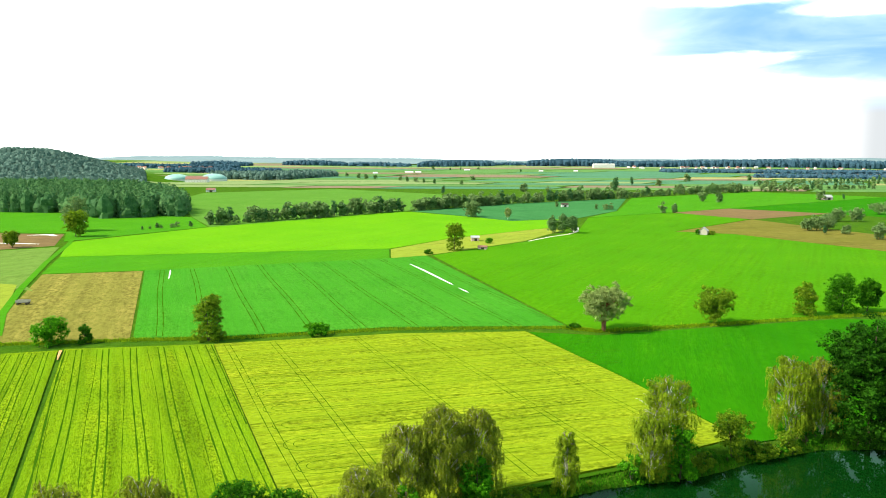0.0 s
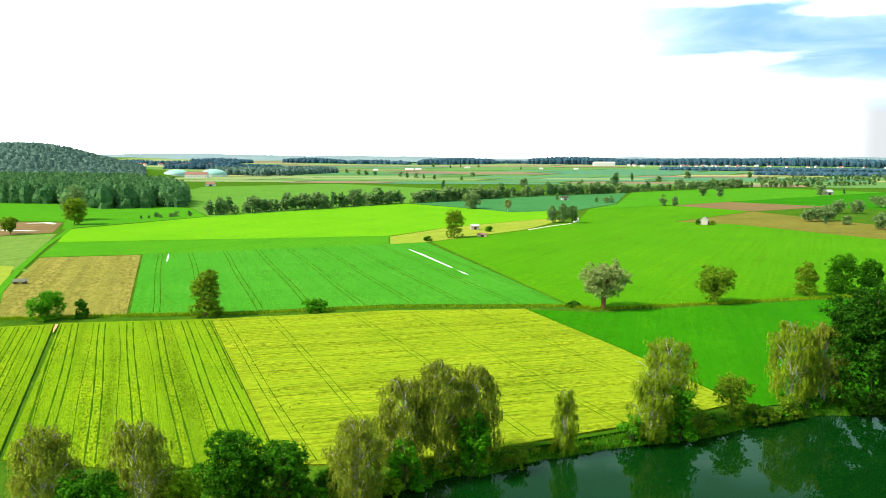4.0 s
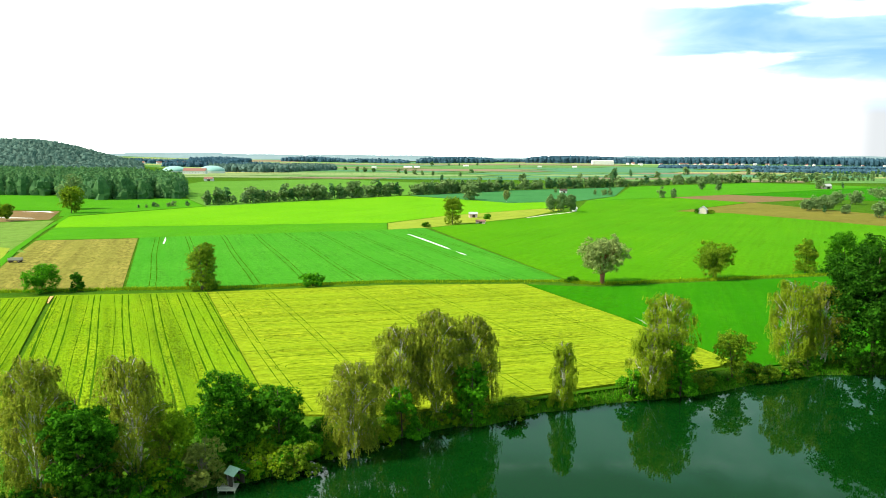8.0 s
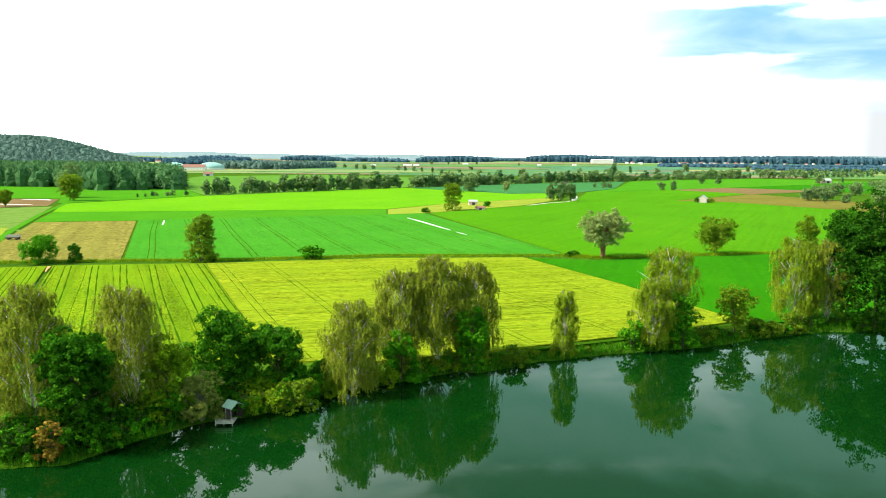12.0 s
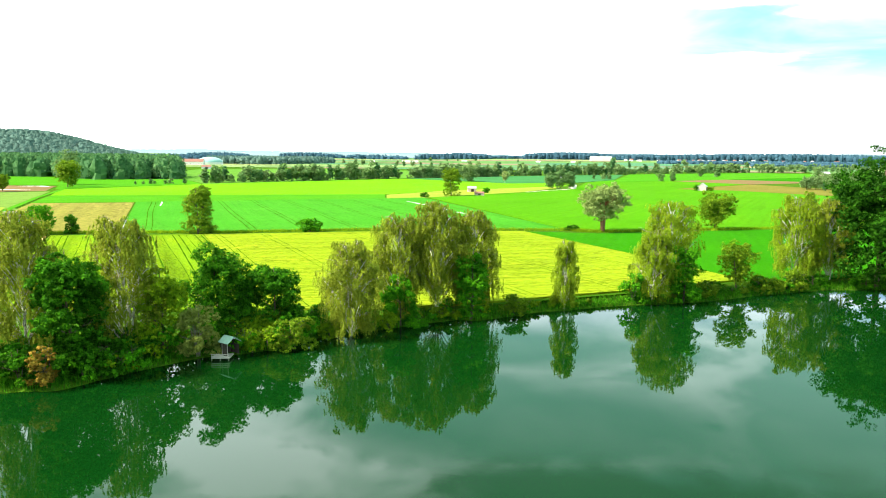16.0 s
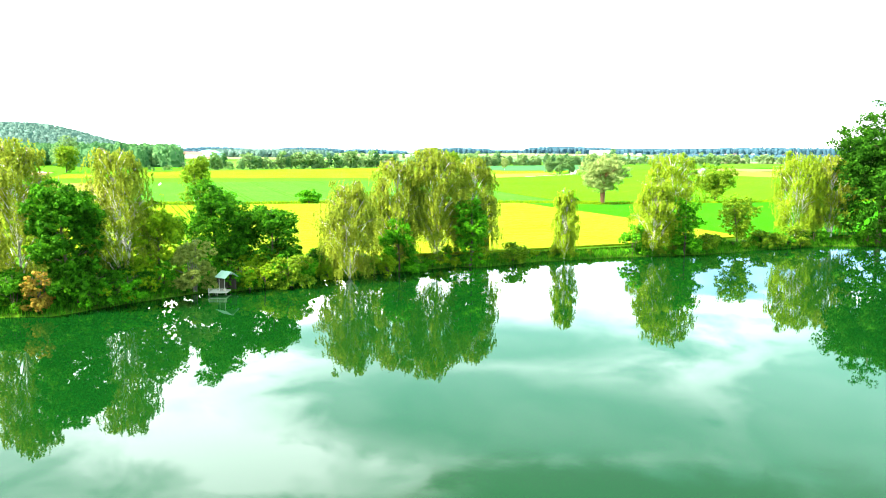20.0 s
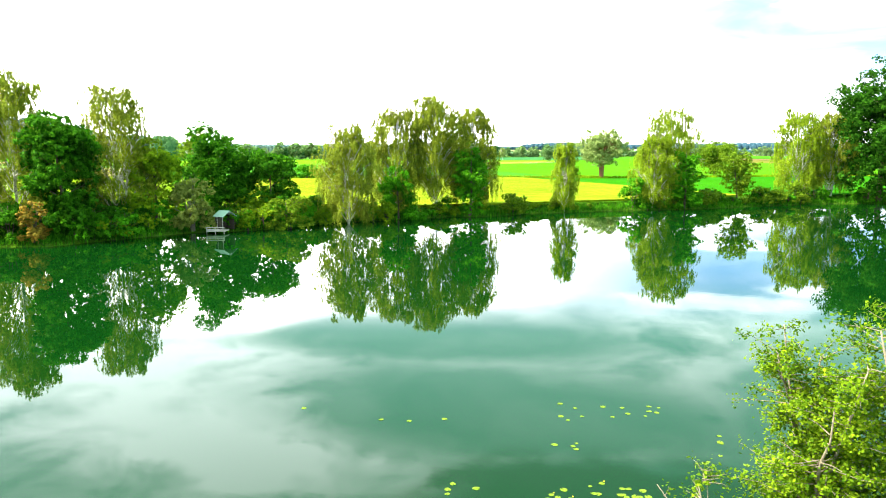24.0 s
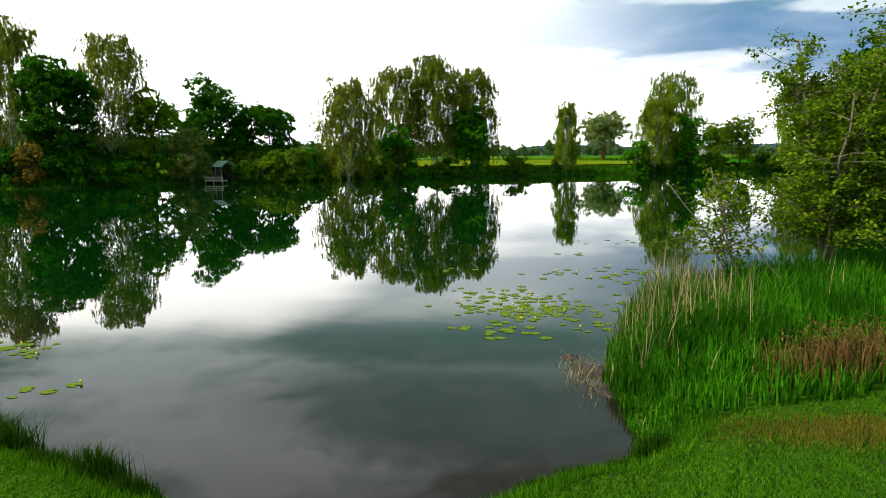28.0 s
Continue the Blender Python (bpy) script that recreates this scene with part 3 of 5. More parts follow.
tracks(f0, F0, ROWS_1, (-134.5, 199.5), [3.0, 3.2, 3.4, 3.2, 3.0, 3.6, 3.2, 3.4, 3.2, 3.3, 3.1], 0.3, 1.2)
f1 = field("light green young barley with paired wheel tracks", F1, MAT["striped"])
tracks(f1, F1, ROWS_1, (-133.4, 201.0), [-4.4, -7.4, -7.4, -7.5, -7.4, -6.2], 0.40, 1.7)
tracks(f1, F1, ROWS_1, (-133.4, 201.0), [-1.2, -7.6, -7.3, -7.2, -7.6, -6.6], 0.18, 0, wobble=0.4, seed=5)
tracks(f1, F1, ROWS_1, (-133.4, 201.0), [-0.4, -42.2], 0.55, 0, wobble=0.2, seed=6)
f2 = field("yellow green barley crossed by faint wheel tracks", F2, MAT["barley"])
tracks(f2, F2, ROWS_1, (-89.8, 211.7), [-2.5, -14, -26, -19, -20], 0.2, 1.7, seed=9)


def turning_track(parent, c, radius, along, reach):
    """Wheel tracks that run in across the crop, turn on the headland in a half circle and run out again."""
    d = np.array(along, float) / math.hypot(*along)
    nrm = np.array((-d[1], d[0]))
    for r in (radius - 0.8, radius + 0.8):
        line = [c + d * t + nrm * r for t in np.linspace(reach, 0, 14)]
        line += [c - d * (r * 1.25 * math.sin(a)) + nrm * (r * math.cos(a)) for a in np.linspace(0.25, math.pi - 0.25, 13)]
        line += [c + d * t - nrm * r for t in np.linspace(0, reach * 0.9, 14)]
        v, f = [], []
        for i, p in enumerate(line):
            e = line[min(i + 1, len(line) - 1)] - line[max(i - 1, 0)]
            e = np.array((e[1], -e[0])) / max(np.linalg.norm(e), 1e-6) * (0.075 + 0.035 * math.sin(i * 1.3 + r))
            v += [(*(p - e), FIELD_Z + 0.362), (*(p + e), FIELD_Z + 0.362)]
            if i:
                f.append((2 * i - 2, 2 * i - 1, 2 * i + 1, 2 * i))
        me = bpy.data.meshes.new("wheel_track")
        me.from_pydata(v, [], f)
        me.materials.append(MAT["track"])
        part_mesh("wheel_track", me, parent, "curved turning track on the headland")


for k, reach in enumerate((96, 104, 106, 98, 90, 82, 74, 48)):
    c = np.array((-82.0, 198.0)) + np.array((51.5, -92.5)) / 105.9 * (4 + 11.5 * k) + np.array((92.5, 51.5)) / 105.9 * 7
    turning_track(f2, c, 2.9, (54, 20), reach)
field("deep green meadow beside the barley", F3, MAT["meadow_deep"], 0.2)
field("tan mown stubble field with straw swaths", F4, MAT["stubble"], 0.12)
f5 = field("blue green wheat with long wheel tracks", F5, MAT["wheat"])
tracks(f5, F5, (64.2, -132), (-183.9, 347.5), [-8, -15, -17, -17, -17, -17, -17, -17, -17], 0.36, 2.0, wobble=0.3)
field("mid green grass strip above the wheat", F6, MAT["meadow_mid"], 0.2)
field("wide bright green meadow", F7, MAT["meadow"], 0.2)
field("wide lush green meadow with round trees", F8, MAT["meadow_right"], 0.2)
field("narrow yellow green strip beside the sheds", F9, MAT["yellow"], 0.15)
field("dry tan field behind the meadow", [(135.5, 579.7), (234.0, 701.4), (257.9, 639.0), (300, 536.1), (300, 440), (241.3, 472.2), (177.0, 564.4)], MAT["tan"], 0.18)
field("pale brown ploughed field", [(177.0, 776.5), (256.4, 847.2), (340.2, 784.1), (234.6, 702.6)], MAT["soil"], 0.15)
field("pale mown meadow beside the track", [(-330, 395.0), (-285.5, 432.8), (-219.1, 304.1), (-205, 290), (-300, 320)], MAT["pale"], 0.15)
field("small yellow field beside the track", [(-300, 318), (-221.5, 303), (-180, 236), (-240, 240)], MAT["yellow"], 0.18)
field("brown bare soil with pale puddles", [(-460, 504.6), (-327.5, 503.5), (-292.6, 438.8), (-330, 400)], MAT["soil"], 0.1)
field("blue green far crop", [(-100, 760), (-15.2, 880), (170, 1030), (120, 790.8), (68.6, 692), (5.9, 656.8), (-26, 691.4)], MAT["teal"], 0.25)
field("bright green far meadow", [(-440, 690), (-300, 660), (-245, 569), (-300, 460), (-330, 510), (-700, 510), (-700, 690)], MAT["meadow_mid"], 0.2)
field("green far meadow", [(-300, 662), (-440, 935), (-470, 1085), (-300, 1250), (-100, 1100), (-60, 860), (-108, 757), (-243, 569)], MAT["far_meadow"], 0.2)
field("green meadow far off", [(80, 702), (176, 777), (256, 848), (560, 1120), (420, 1250), (180, 1045), (122, 792)], MAT["meadow_mid"], 0.2)
field("green meadow far off", [(257, 846), (341, 784), (420, 700), (700, 1100), (562, 1118)], MAT["meadow_deep"], 0.2)
def far_field(label, c, mat, n=8, m=3, top=0.5):
    """A far field as a sheet laid over the ground's swell."""
    c = np.array(c, float)
    v, f = [], []
    for j in range(m + 1):
        for i in range(n + 1):
            u, w = i / n, j / m
            p = (c[0] * (1 - u) + c[1] * u) * (1 - w) + (c[3] * (1 - u) + c[2] * u) * w
            v.append((p[0], p[1], float(height(p[0], p[1])) + top))
            if i and j:
                k = j * (n + 1) + i
                f.append((k - n - 2, k - n - 1, k, k - 1))
    me = bpy.data.meshes.new("crop_field")
    me.from_pydata(v, [], f)
    me.materials.append(mat)
    return tagged(new("crop_field", me), label, "field", kind="structure")


# the far strips, one behind the other, in the haze-paled crop colours
rng = np.random.default_rng(21)
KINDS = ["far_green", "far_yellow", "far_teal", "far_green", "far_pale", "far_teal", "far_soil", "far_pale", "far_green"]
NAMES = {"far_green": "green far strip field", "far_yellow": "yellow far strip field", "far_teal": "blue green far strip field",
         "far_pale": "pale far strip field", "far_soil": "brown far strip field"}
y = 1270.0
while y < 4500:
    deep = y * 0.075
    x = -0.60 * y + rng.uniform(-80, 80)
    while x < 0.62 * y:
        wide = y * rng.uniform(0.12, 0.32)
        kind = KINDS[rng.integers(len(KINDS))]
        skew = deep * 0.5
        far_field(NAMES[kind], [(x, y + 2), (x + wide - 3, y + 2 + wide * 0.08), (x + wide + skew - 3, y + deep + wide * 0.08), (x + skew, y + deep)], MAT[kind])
        x += wide
    y += deep


def ribbon(name, label, pts, width, mat, z, category="track"):
    v, f = [], []
    for i, p in enumerate(pts):
        a, b = np.array(pts[max(i - 1, 0)], float), np.array(pts[min(i + 1, len(pts) - 1)], float)
        d = (b - a) / np.linalg.norm(b - a)
        w = width[i] if isinstance(width, (list, tuple)) else width
        nrm = np.array((d[1], -d[0])) * w / 2
        v += [(*(np.array(p) - nrm), z), (*(np.array(p) + nrm), z)]
        if i:
            f.append((2 * i - 2, 2 * i - 1, 2 * i + 1, 2 * i))
    me = bpy.data.meshes.new(name)
    me.from_pydata(v, [], f)
    me.materials.append(mat)
    return tagged(new(name, me), label, category, kind="structure")


ribbon("puddle_strip", "long white waterlogged strip in the wheat", [(-51.7, 383.9), (-42, 364), (-30, 337), (-25.0, 326), (-23.6, 323)], [0.5, 1.5, 1.3, 1.0, 0.3], MAT["wet_white"], FIELD_Z + 0.37)
ribbon("puddle_strip", "short white waterlogged strip in the wheat", [(-20.5, 315.5), (-17.5, 309), (-15.2, 304.5)], [0.3, 1.1, 0.3], MAT["wet_white"], FIELD_Z + 0.37)
# flat dark ribbon for the ditch, with the crop edge's shadow in its colour
ribbon("ditch", "dark strip for the ditch and its shade along the barley", [(-6.0, 118.0), (-1.3, 119.5), (11.9, 126.7), (30.1, 136.2), (49.6, 148.4)], 1.3, MAT["track"], FIELD_Z + 0.06, "ditch")
ribbon("dirt_road", "pale dirt road to the copse", [(16.4, 499.5), (34, 530), (48, 548), (56, 566), (54, 590)], 2.0, MAT["dirt"], FIELD_Z + 0.26)
ribbon("grass_track", "green grass track between the fields", [(-165, 214), (-186, 245), (-213, 293.6), (-252, 370), (-289, 449), (-322.8, 512.2)], 3.0, MAT["meadow_mid"], FIELD_Z + 0.27)


# ---- trees ----
def crown_lobes(rng, n, lobes, h, w, low, size, hang=0.2, shape="round", shell=0.5, puff=1.0):
    """Leaves in small tufts that sit on a heap of lobes; the lobes fill an egg from low to h, with gaps between them."""
    mid, rz, rx = (h + low) / 2, (h - low) / 2, w / 2
    d = unit(rng.normal(0, 1, (lobes, 3)))
    c = d * (rng.uniform(0.25, 0.92, lobes) ** 0.7)[:, None]
    if shape == "cone":
        c[:, :2] *= 1.08 - 0.55 * (c[:, 2:] * 0.5 + 0.5)
    c = c * (rx, rx, rz) * rng.uniform(0.88, 1.06, (lobes, 1))
    lr = rng.uniform(0.13, 0.27, lobes) * (rx * rx * rz) ** (1 / 3) * puff
    if shape == "dome":                       # full to the ground, widest low down
        foot = c[:, 2] < 0
        c[:, 2] = np.where(foot, rng.uniform(-0.93, 0.05, lobes) * rz, c[:, 2] * 0.87)
        turn = rng.uniform(0, 2 * np.pi, lobes)
        wide = rx * 0.86 * np.sqrt(rng.uniform(0.1, 1, lobes))
        c[:, 0] = np.where(foot, np.cos(turn) * wide, c[:, 0] * 0.9)
        c[:, 1] = np.where(foot, np.sin(turn) * wide, c[:, 1] * 0.9)
    tufts = 16
    own = np.repeat(np.arange(lobes), tufts)
    d = unit(rng.normal(0, 1, (lobes * tufts, 3)) + (0, 0, 0.25))
    tc = c[own] + d * (lr[own] * rng.uniform(0.72, 1.12, lobes * tufts))[:, None] * (1, 1, 0.8)
    tr = lr[own] * rng.uniform(0.22, 0.42, lobes * tufts)
    k = rng.choice(lobes * tufts, n, p=tr ** 2 / np.sum(tr ** 2))
    v = unit(rng.normal(0, 1, (n, 3)))
    v[:, 2] = v[:, 2] * 0.7 + 0.2
    r = (tr[k] * rng.uniform(shell, 1.1, n))[:, None]
    at = tc[k] + v * r + (0, 0, mid)
    at[:, 2] = np.maximum(at[:, 2], low * 0.6 + rng.uniform(0.05, 0.5, n))
    return leaves_at(rng, at, v + d[k] * 0.6 + (0, 0, 0.3), size, hang=hang)


def crown_weeping(rng, n, h, w, low, size):
    """Birch: limbs rise and arch over, and from each a curtain of thin leafy strands hangs, close together, open between the curtains."""
    limbs = int(30 + w * 2.4)
    lr = 0.10 + 0.90 * ((np.arange(limbs) + rng.uniform(0, 1, limbs)) / limbs) ** 0.85
    env = np.clip(1 - ((lr - 0.42) / 0.62) ** 2, 0.02, 1) ** 0.55
    la = np.arange(limbs) * 2.39996 + rng.uniform(-0.5, 0.5, limbs)
    rad = w * 0.43 * env * rng.uniform(0.55, 1.05, limbs)
    ends = np.column_stack([rad * np.cos(la), rad * np.sin(la), low + (h - low) * lr * rng.uniform(0.94, 1.0, limbs)])
    per = 7
    own = np.repeat(np.arange(limbs), per)
    c = ends[own] + np.clip(rng.normal(0, 1, (limbs * per, 3)), -1.5, 1.5) * (0.075 * w, 0.075 * w, 0.03 * h)
    c[:, 2] = np.clip(c[:, 2], low + 0.10 * h, h)
    each = 16
    m = n // each
    share = rng.uniform(0.5, 1.5, len(c))
    k = rng.choice(len(c), m, p=share / share.sum())
    spread = 0.030 * w + 0.10
    x0 = c[k, 0] + np.clip(rng.normal(0, spread, m), -2 * spread, 2 * spread)
    y0 = c[k, 1] + np.clip(rng.normal(0, spread, m), -2 * spread, 2 * spread)
    z0 = np.minimum(c[k, 2] - np.abs(rng.normal(0, spread * 1.2, m)) + 0.12, h)
    rel = (z0 - low) / (h - low)
    fall = rng.uniform(0.05, 0.19, m) * (h - low) * (0.45 + 0.65 * (1 - rel))
    a2 = np.arctan2(y0, x0) + rng.normal(0, 0.6, m)
    out = rng.uniform(0.02, 0.35, m)
    t = np.linspace(0, 1, each)[None, :]
    X = x0[:, None] + np.cos(a2)[:, None] * out[:, None] * np.sqrt(t)
    Y = y0[:, None] + np.sin(a2)[:, None] * out[:, None] * np.sqrt(t)
    Z = z0[:, None] - fall[:, None] * t ** 1.1
    at = np.stack([X, Y, np.maximum(Z, 0.3)], axis=-1).reshape(-1, 3) + rng.normal(0, 0.06, (m * each, 3))
    o = np.stack([np.cos(a2), np.sin(a2), np.full(m, 0.5)], axis=-1)
    return leaves_at(rng, at, np.repeat(o, each, axis=0), size, 2.1, hang=2.2), ends, c, own


def trunk_tubes(rng, h, w, low, girth, limbs=9, lean=0.04, stems=1, spread=0.0, sides=7):
    tb = Tubes()
    for s in range(stems):
        a = rng.uniform(0, 6.28)
        bx, by = spread * math.cos(a), spread * math.sin(a)
        lx, ly = rng.normal(0, lean, 2) + ((0, 0) if stems == 1 else (0.13 * math.cos(a), 0.13 * math.sin(a)))
        top = h * (0.88 if stems == 1 else rng.uniform(0.7, 0.9))
        pts = [(bx * 0.3 + lx * z + 0.12 * math.sin(z * 0.5 + s), by * 0.3 + ly * z + 0.12 * math.cos(z * 0.4 + s), z) for z in np.linspace(-0.4, top, 8)]
        rad = [girth * (1.35 if i == 0 else 1) * (1 - 0.92 * i / 7) + 0.015 for i in range(8)]
        tb.add(pts, rad, sides if girth > 0.06 else 4)
        for k in range(limbs):
            f = rng.uniform(0.25, 0.9)
            z = low + (top - low) * f * 0.9
            i = min(int((z + 0.4) / (top + 0.4) * 7), 6)
            p = Vector(pts[i]).lerp(Vector(pts[i + 1]), ((z + 0.4) / (top + 0.4) * 7) - i)
            an = rng.uniform(0, 6.28)
            L = w * 0.42 * (1 - 0.45 * f) * rng.uniform(0.7, 1.15)
            r0 = girth * (1 - f) * 0.42 + 0.03
            q = []
            for j in range(5):
                e = j / 4
                q.append((p.x + math.cos(an) * L * e, p.y + math.sin(an) * L * e, p.z + L * (0.9 * e - 0.35 * e * e)))
            tb.add(q, [r0 * (1 - 0.85 * j / 4) for j in range(5)], 4)
            for m in range(2):
                an2 = an + rng.uniform(-1, 1)
                b = Vector(q[2 + m])
                tb.add([b, b + Vector((math.cos(an2) * L * 0.22, math.sin(an2) * L * 0.22, L * 0.16)), b + Vector((math.cos(an2) * L * 0.4, math.sin(an2) * L * 0.4, L * 0.2))],
                       [r0 * 0.4, r0 * 0.25, 0.012], 3)
    return tb


def tree(kind, label, x, y, h, w, seed, leaf_mat, n=9000, size=0.26, low=None, name="tree", category="tree", group="", z=None, bark="bark", girth=None, stems=1, lobes=60, limbs=9, spread=0.0, shape="round", puff=1.25):
    rng = np.random.default_rng(seed)
    low = h * 0.12 if low is None else low
    girth = 0.014 * h + 0.03 if girth is None else girth
    if kind == "weeping":
        girth *= 0.62
    base = new(name)
    zg = float(height(x, y)) if z is None else z
    base.location = (x, y, zg - 0.02)
    tagged(base, label, category, group)
    part_mesh("trunk", trunk_tubes(rng, h, w, low, girth, limbs, stems=stems, spread=spread).mesh("trunk", MAT[bark]), base)
    if kind == "weeping":
        v, ends, sprays, own = crown_weeping(rng, int(n * 2.5), h, w * 1.02, low, size * 0.57)
        tb = Tubes()
        for ex, ey, ez in ends:
            z0 = max(ez - 0.9 * math.hypot(ex, ey) - 1.5, 0.8)
            tb.add([(0.04 * ex, 0.04 * ey, z0), (ex * 0.5, ey * 0.5, z0 + (ez - z0) * 0.6), (ex * 0.95, ey * 0.95, ez)], [0.075, 0.055, 0.03], 5)
        tw = Tubes()
        for (sx, sy, sz), i in zip(sprays, own):
            ex, ey, ez = ends[i]
            tw.add([(ex * 0.8, ey * 0.8, ez - 0.5), ((ex * 0.8 + sx) / 2, (ey * 0.8 + sy) / 2, (ez + sz) / 2 + 0.15), (sx, sy, sz)], [0.032, 0.024, 0.012], 3)
        tagged(part_mesh("twig", tw.mesh("twig", MAT["grey_bark"]), base), kind="stuff")
        tagged(part_mesh("bough", tb.mesh("bough", MAT[bark]), base), kind="stuff")
    else:
        v = crown_lobes(rng, int(n * 1.05), lobes, h, w, low, size * 0.92, shape=shape, puff=puff)
    part_mesh("crown", quads("crown", v, MAT[leaf_mat]), base)
    return base


def bush(label, x, y, h, w, seed, leaf_mat, n=2500, size=0.22, lobes=30, stems=5, bark="bark", group="", z=None):
    return tree("lobes", label, x, y, h, w, seed, leaf_mat, n, size, low=0.0, name="bush", category="bush", group=group, bark=bark,
                girth=0.05, stems=stems, lobes=lobes, limbs=2, spread=0.3, z=z, shape="dome")


BIRCH = "weeping birch with white trunk and hanging olive leaves"
DARK = "round dense dark green broadleaf tree on the lake bank"
tree("weeping", BIRCH, -56.6, 79.6, 18.4, 9.4, 1, "birch", 12000, 0.26, 1.2, "birch_tree", bark="birch_bark", group="birches on the bank")
tree("lobes", DARK, -49.7, 78.2, 16.2, 8.8, 2, "dark_leaf", 22000, 0.27, 0.0, lobes=110, puff=1.0, shape="dome")
tree("weeping", BIRCH, -47.0, 85.0, 17.4, 9.0, 3, "birch", 10000, 0.26, 1.2, "birch_tree", bark="birch_bark", group="birches on the bank", limbs=14, stems=2, spread=1.5)
tree("lobes", "yellow green young tree on the lake bank", -42.9, 86.4, 12.4, 6.2, 4, "lime_leaf", 7000, 0.26, 0.2, shape="dome")
tree("lobes", DARK, -38.6, 95.0, 13.6, 10.8, 5, "dark_leaf", 15000, 0.27, 0.0, lobes=80, shape="dome", puff=1.1)
tree("lobes", DARK, -32.0, 98.0, 10.6, 10.0, 6, "dark_leaf", 12000, 0.27, 0.0, lobes=70, shape="dome", puff=1.1)
bush("many stemmed willow shrub with bare brown lower stems", -38.5, 87.3, 8.2, 5.8, 7, "willow_leaf", 7500, 0.2, stems=12, bark="grey_bark")
bush("yellow green bush beside the fishing hut", -32.5, 90.4, 3.0, 3.2, 8, "lime_leaf", 1700)
bush("pale green bush hanging over the water", -27.7, 93.0, 5.4, 6.2, 9, "olive_leaf", 4200)
tree("weeping", BIRCH, -21.3, 100.5, 14.7, 9.6, 10, "birch", 12000, 0.24, 1.2, "birch_tree", bark="birch_bark", group="birches on the bank")
tree("weeping", BIRCH, -15.9, 110.4, 16.4, 9.0, 11, "birch", 11000, 0.26, 1.2, "birch_tree", bark="birch_bark", group="birches on the bank")
tree("weeping", BIRCH, -10.0, 113.6, 18.2, 10.6, 12, "birch", 15000, 0.26, 3.0, "birch_tree", bark="birch_bark", group="birches on the bank")
tree("weeping", BIRCH, -4.2, 118.0, 16.4, 8.6, 13, "birch", 11000, 0.26, 0.8, "birch_tree", bark="birch_bark", group="birches on the bank")
tree("lobes", "ivy dark green young tree among birches", -15.0, 107.0, 8.6, 5.6, 14, "green_leaf", 6500, 0.24, 0.0, shape="dome", lobes=40)
tree("lobes", "bright green poplar leaning over the water", -4.4, 112.9, 12.8, 6.6, 15, "green_leaf", 10000, 0.24, 0.0, shape="cone", lobes=70, puff=1.1)
bush("yellow green bush at the water", -24.0, 99.2, 3.3, 4.0, 16, "lime_leaf", 1800)
bush("bright green low bushes at the water", -16.5, 104.8, 3.0, 4.6, 17, "lime_leaf", 2200)
bush("bright green low bushes at the water", -12.6, 107.6, 2.6, 4.0, 18, "green_leaf", 1900)
bush("round olive bush with yellowed side at the water", 2.5, 117.0, 3.5, 5.2, 19, "olive_leaf", 2600)
tree("weeping", "slim weeping birch standing alone at the water", 11.2, 122.4, 12.0, 4.2, 20, "birch_light", 7000, 0.22, 0.6, "birch_tree", bark="birch_bark", group="birches on the bank")
tree("weeping", BIRCH, 27.4, 130.0, 13.4, 7.6, 21, "birch_light", 10000, 0.24, 0.8, "birch_tree", bark="birch_bark", group="birches on the bank")
tree("weeping", BIRCH, 31.8, 136.6, 17.0, 11.6, 22, "birch_light", 12000, 0.26, 1.5, "birch_tree", bark="birch_bark", group="birches on the bank", stems=2, spread=3.0)
tree("lobes", "dark green broadleaf tree among birches", 33.4, 131.4, 11.6, 6.4, 23, "green_leaf", 8000, 0.26, 0.0, shape="dome", lobes=60, puff=1.1)
bush("bright green bush at the foot of the birches", 23.8, 128.6, 5.8, 5.4, 24, "green_leaf", 3000)
bush("low green shrubs along the bank", 38.0, 135.0, 3.4, 6.0, 25, "olive_leaf", 2800)
tree("lobes", "small light green tree on the bank", 45.7, 141.0, 9.6, 7.2, 26, "olive_leaf", 5500, 0.26, 1.2, "tree", limbs=14)
bush("low green shrubs along the bank", 51.2, 142.4, 3.4, 7.0, 27, "olive_leaf", 3000)
bush("low green shrubs along the bank", 58.2, 146.0, 4.6, 5.8, 28, "olive_leaf", 2800)
tree("weeping", BIRCH, 60.6, 152.0, 17.6, 10.6, 29, "birch_light", 11000, 0.29, 1.2, "birch_tree", bark="birch_bark", group="birches on the bank", stems=2, spread=1.5)
tree("weeping", BIRCH, 68.2, 154.0, 17.0, 10.6, 30, "birch", 10000, 0.29, 1.2, "birch_tree", bark="birch_bark", group="birches on the bank", stems=2, spread=1.5)
tree("lobes", "huge dark green poplar on the far bank", 76.4, 150.6, 29.0, 20.5, 31, "poplar_leaf", 34000, 0.40, 1.0, lobes=150, girth=0.55, shape="dome", puff=1.0)
tree("lobes", "huge dark green poplar on the far bank", 100.0, 164.0, 26.0, 20.0, 32, "poplar_leaf", 12000, 0.5, 1.0, lobes=70, girth=0.5, shape="dome", puff=1.1)
bush("bush with withered orange leaves at the water", -50.4, 73.5, 5.2, 3.8, 33, "rust_leaf", 2600)

# the field trees
bush("dark round field bush at the ditch", -141.3, 206.5, 9.9, 12.0, 40, "green_leaf", 8000, 0.34, lobes=64, z=FIELD_Z)
bush("small dark field bush at the ditch", -132.0, 209.5, 7.2, 4.6, 41, "dark_leaf", 2500, 0.34, z=FIELD_Z)
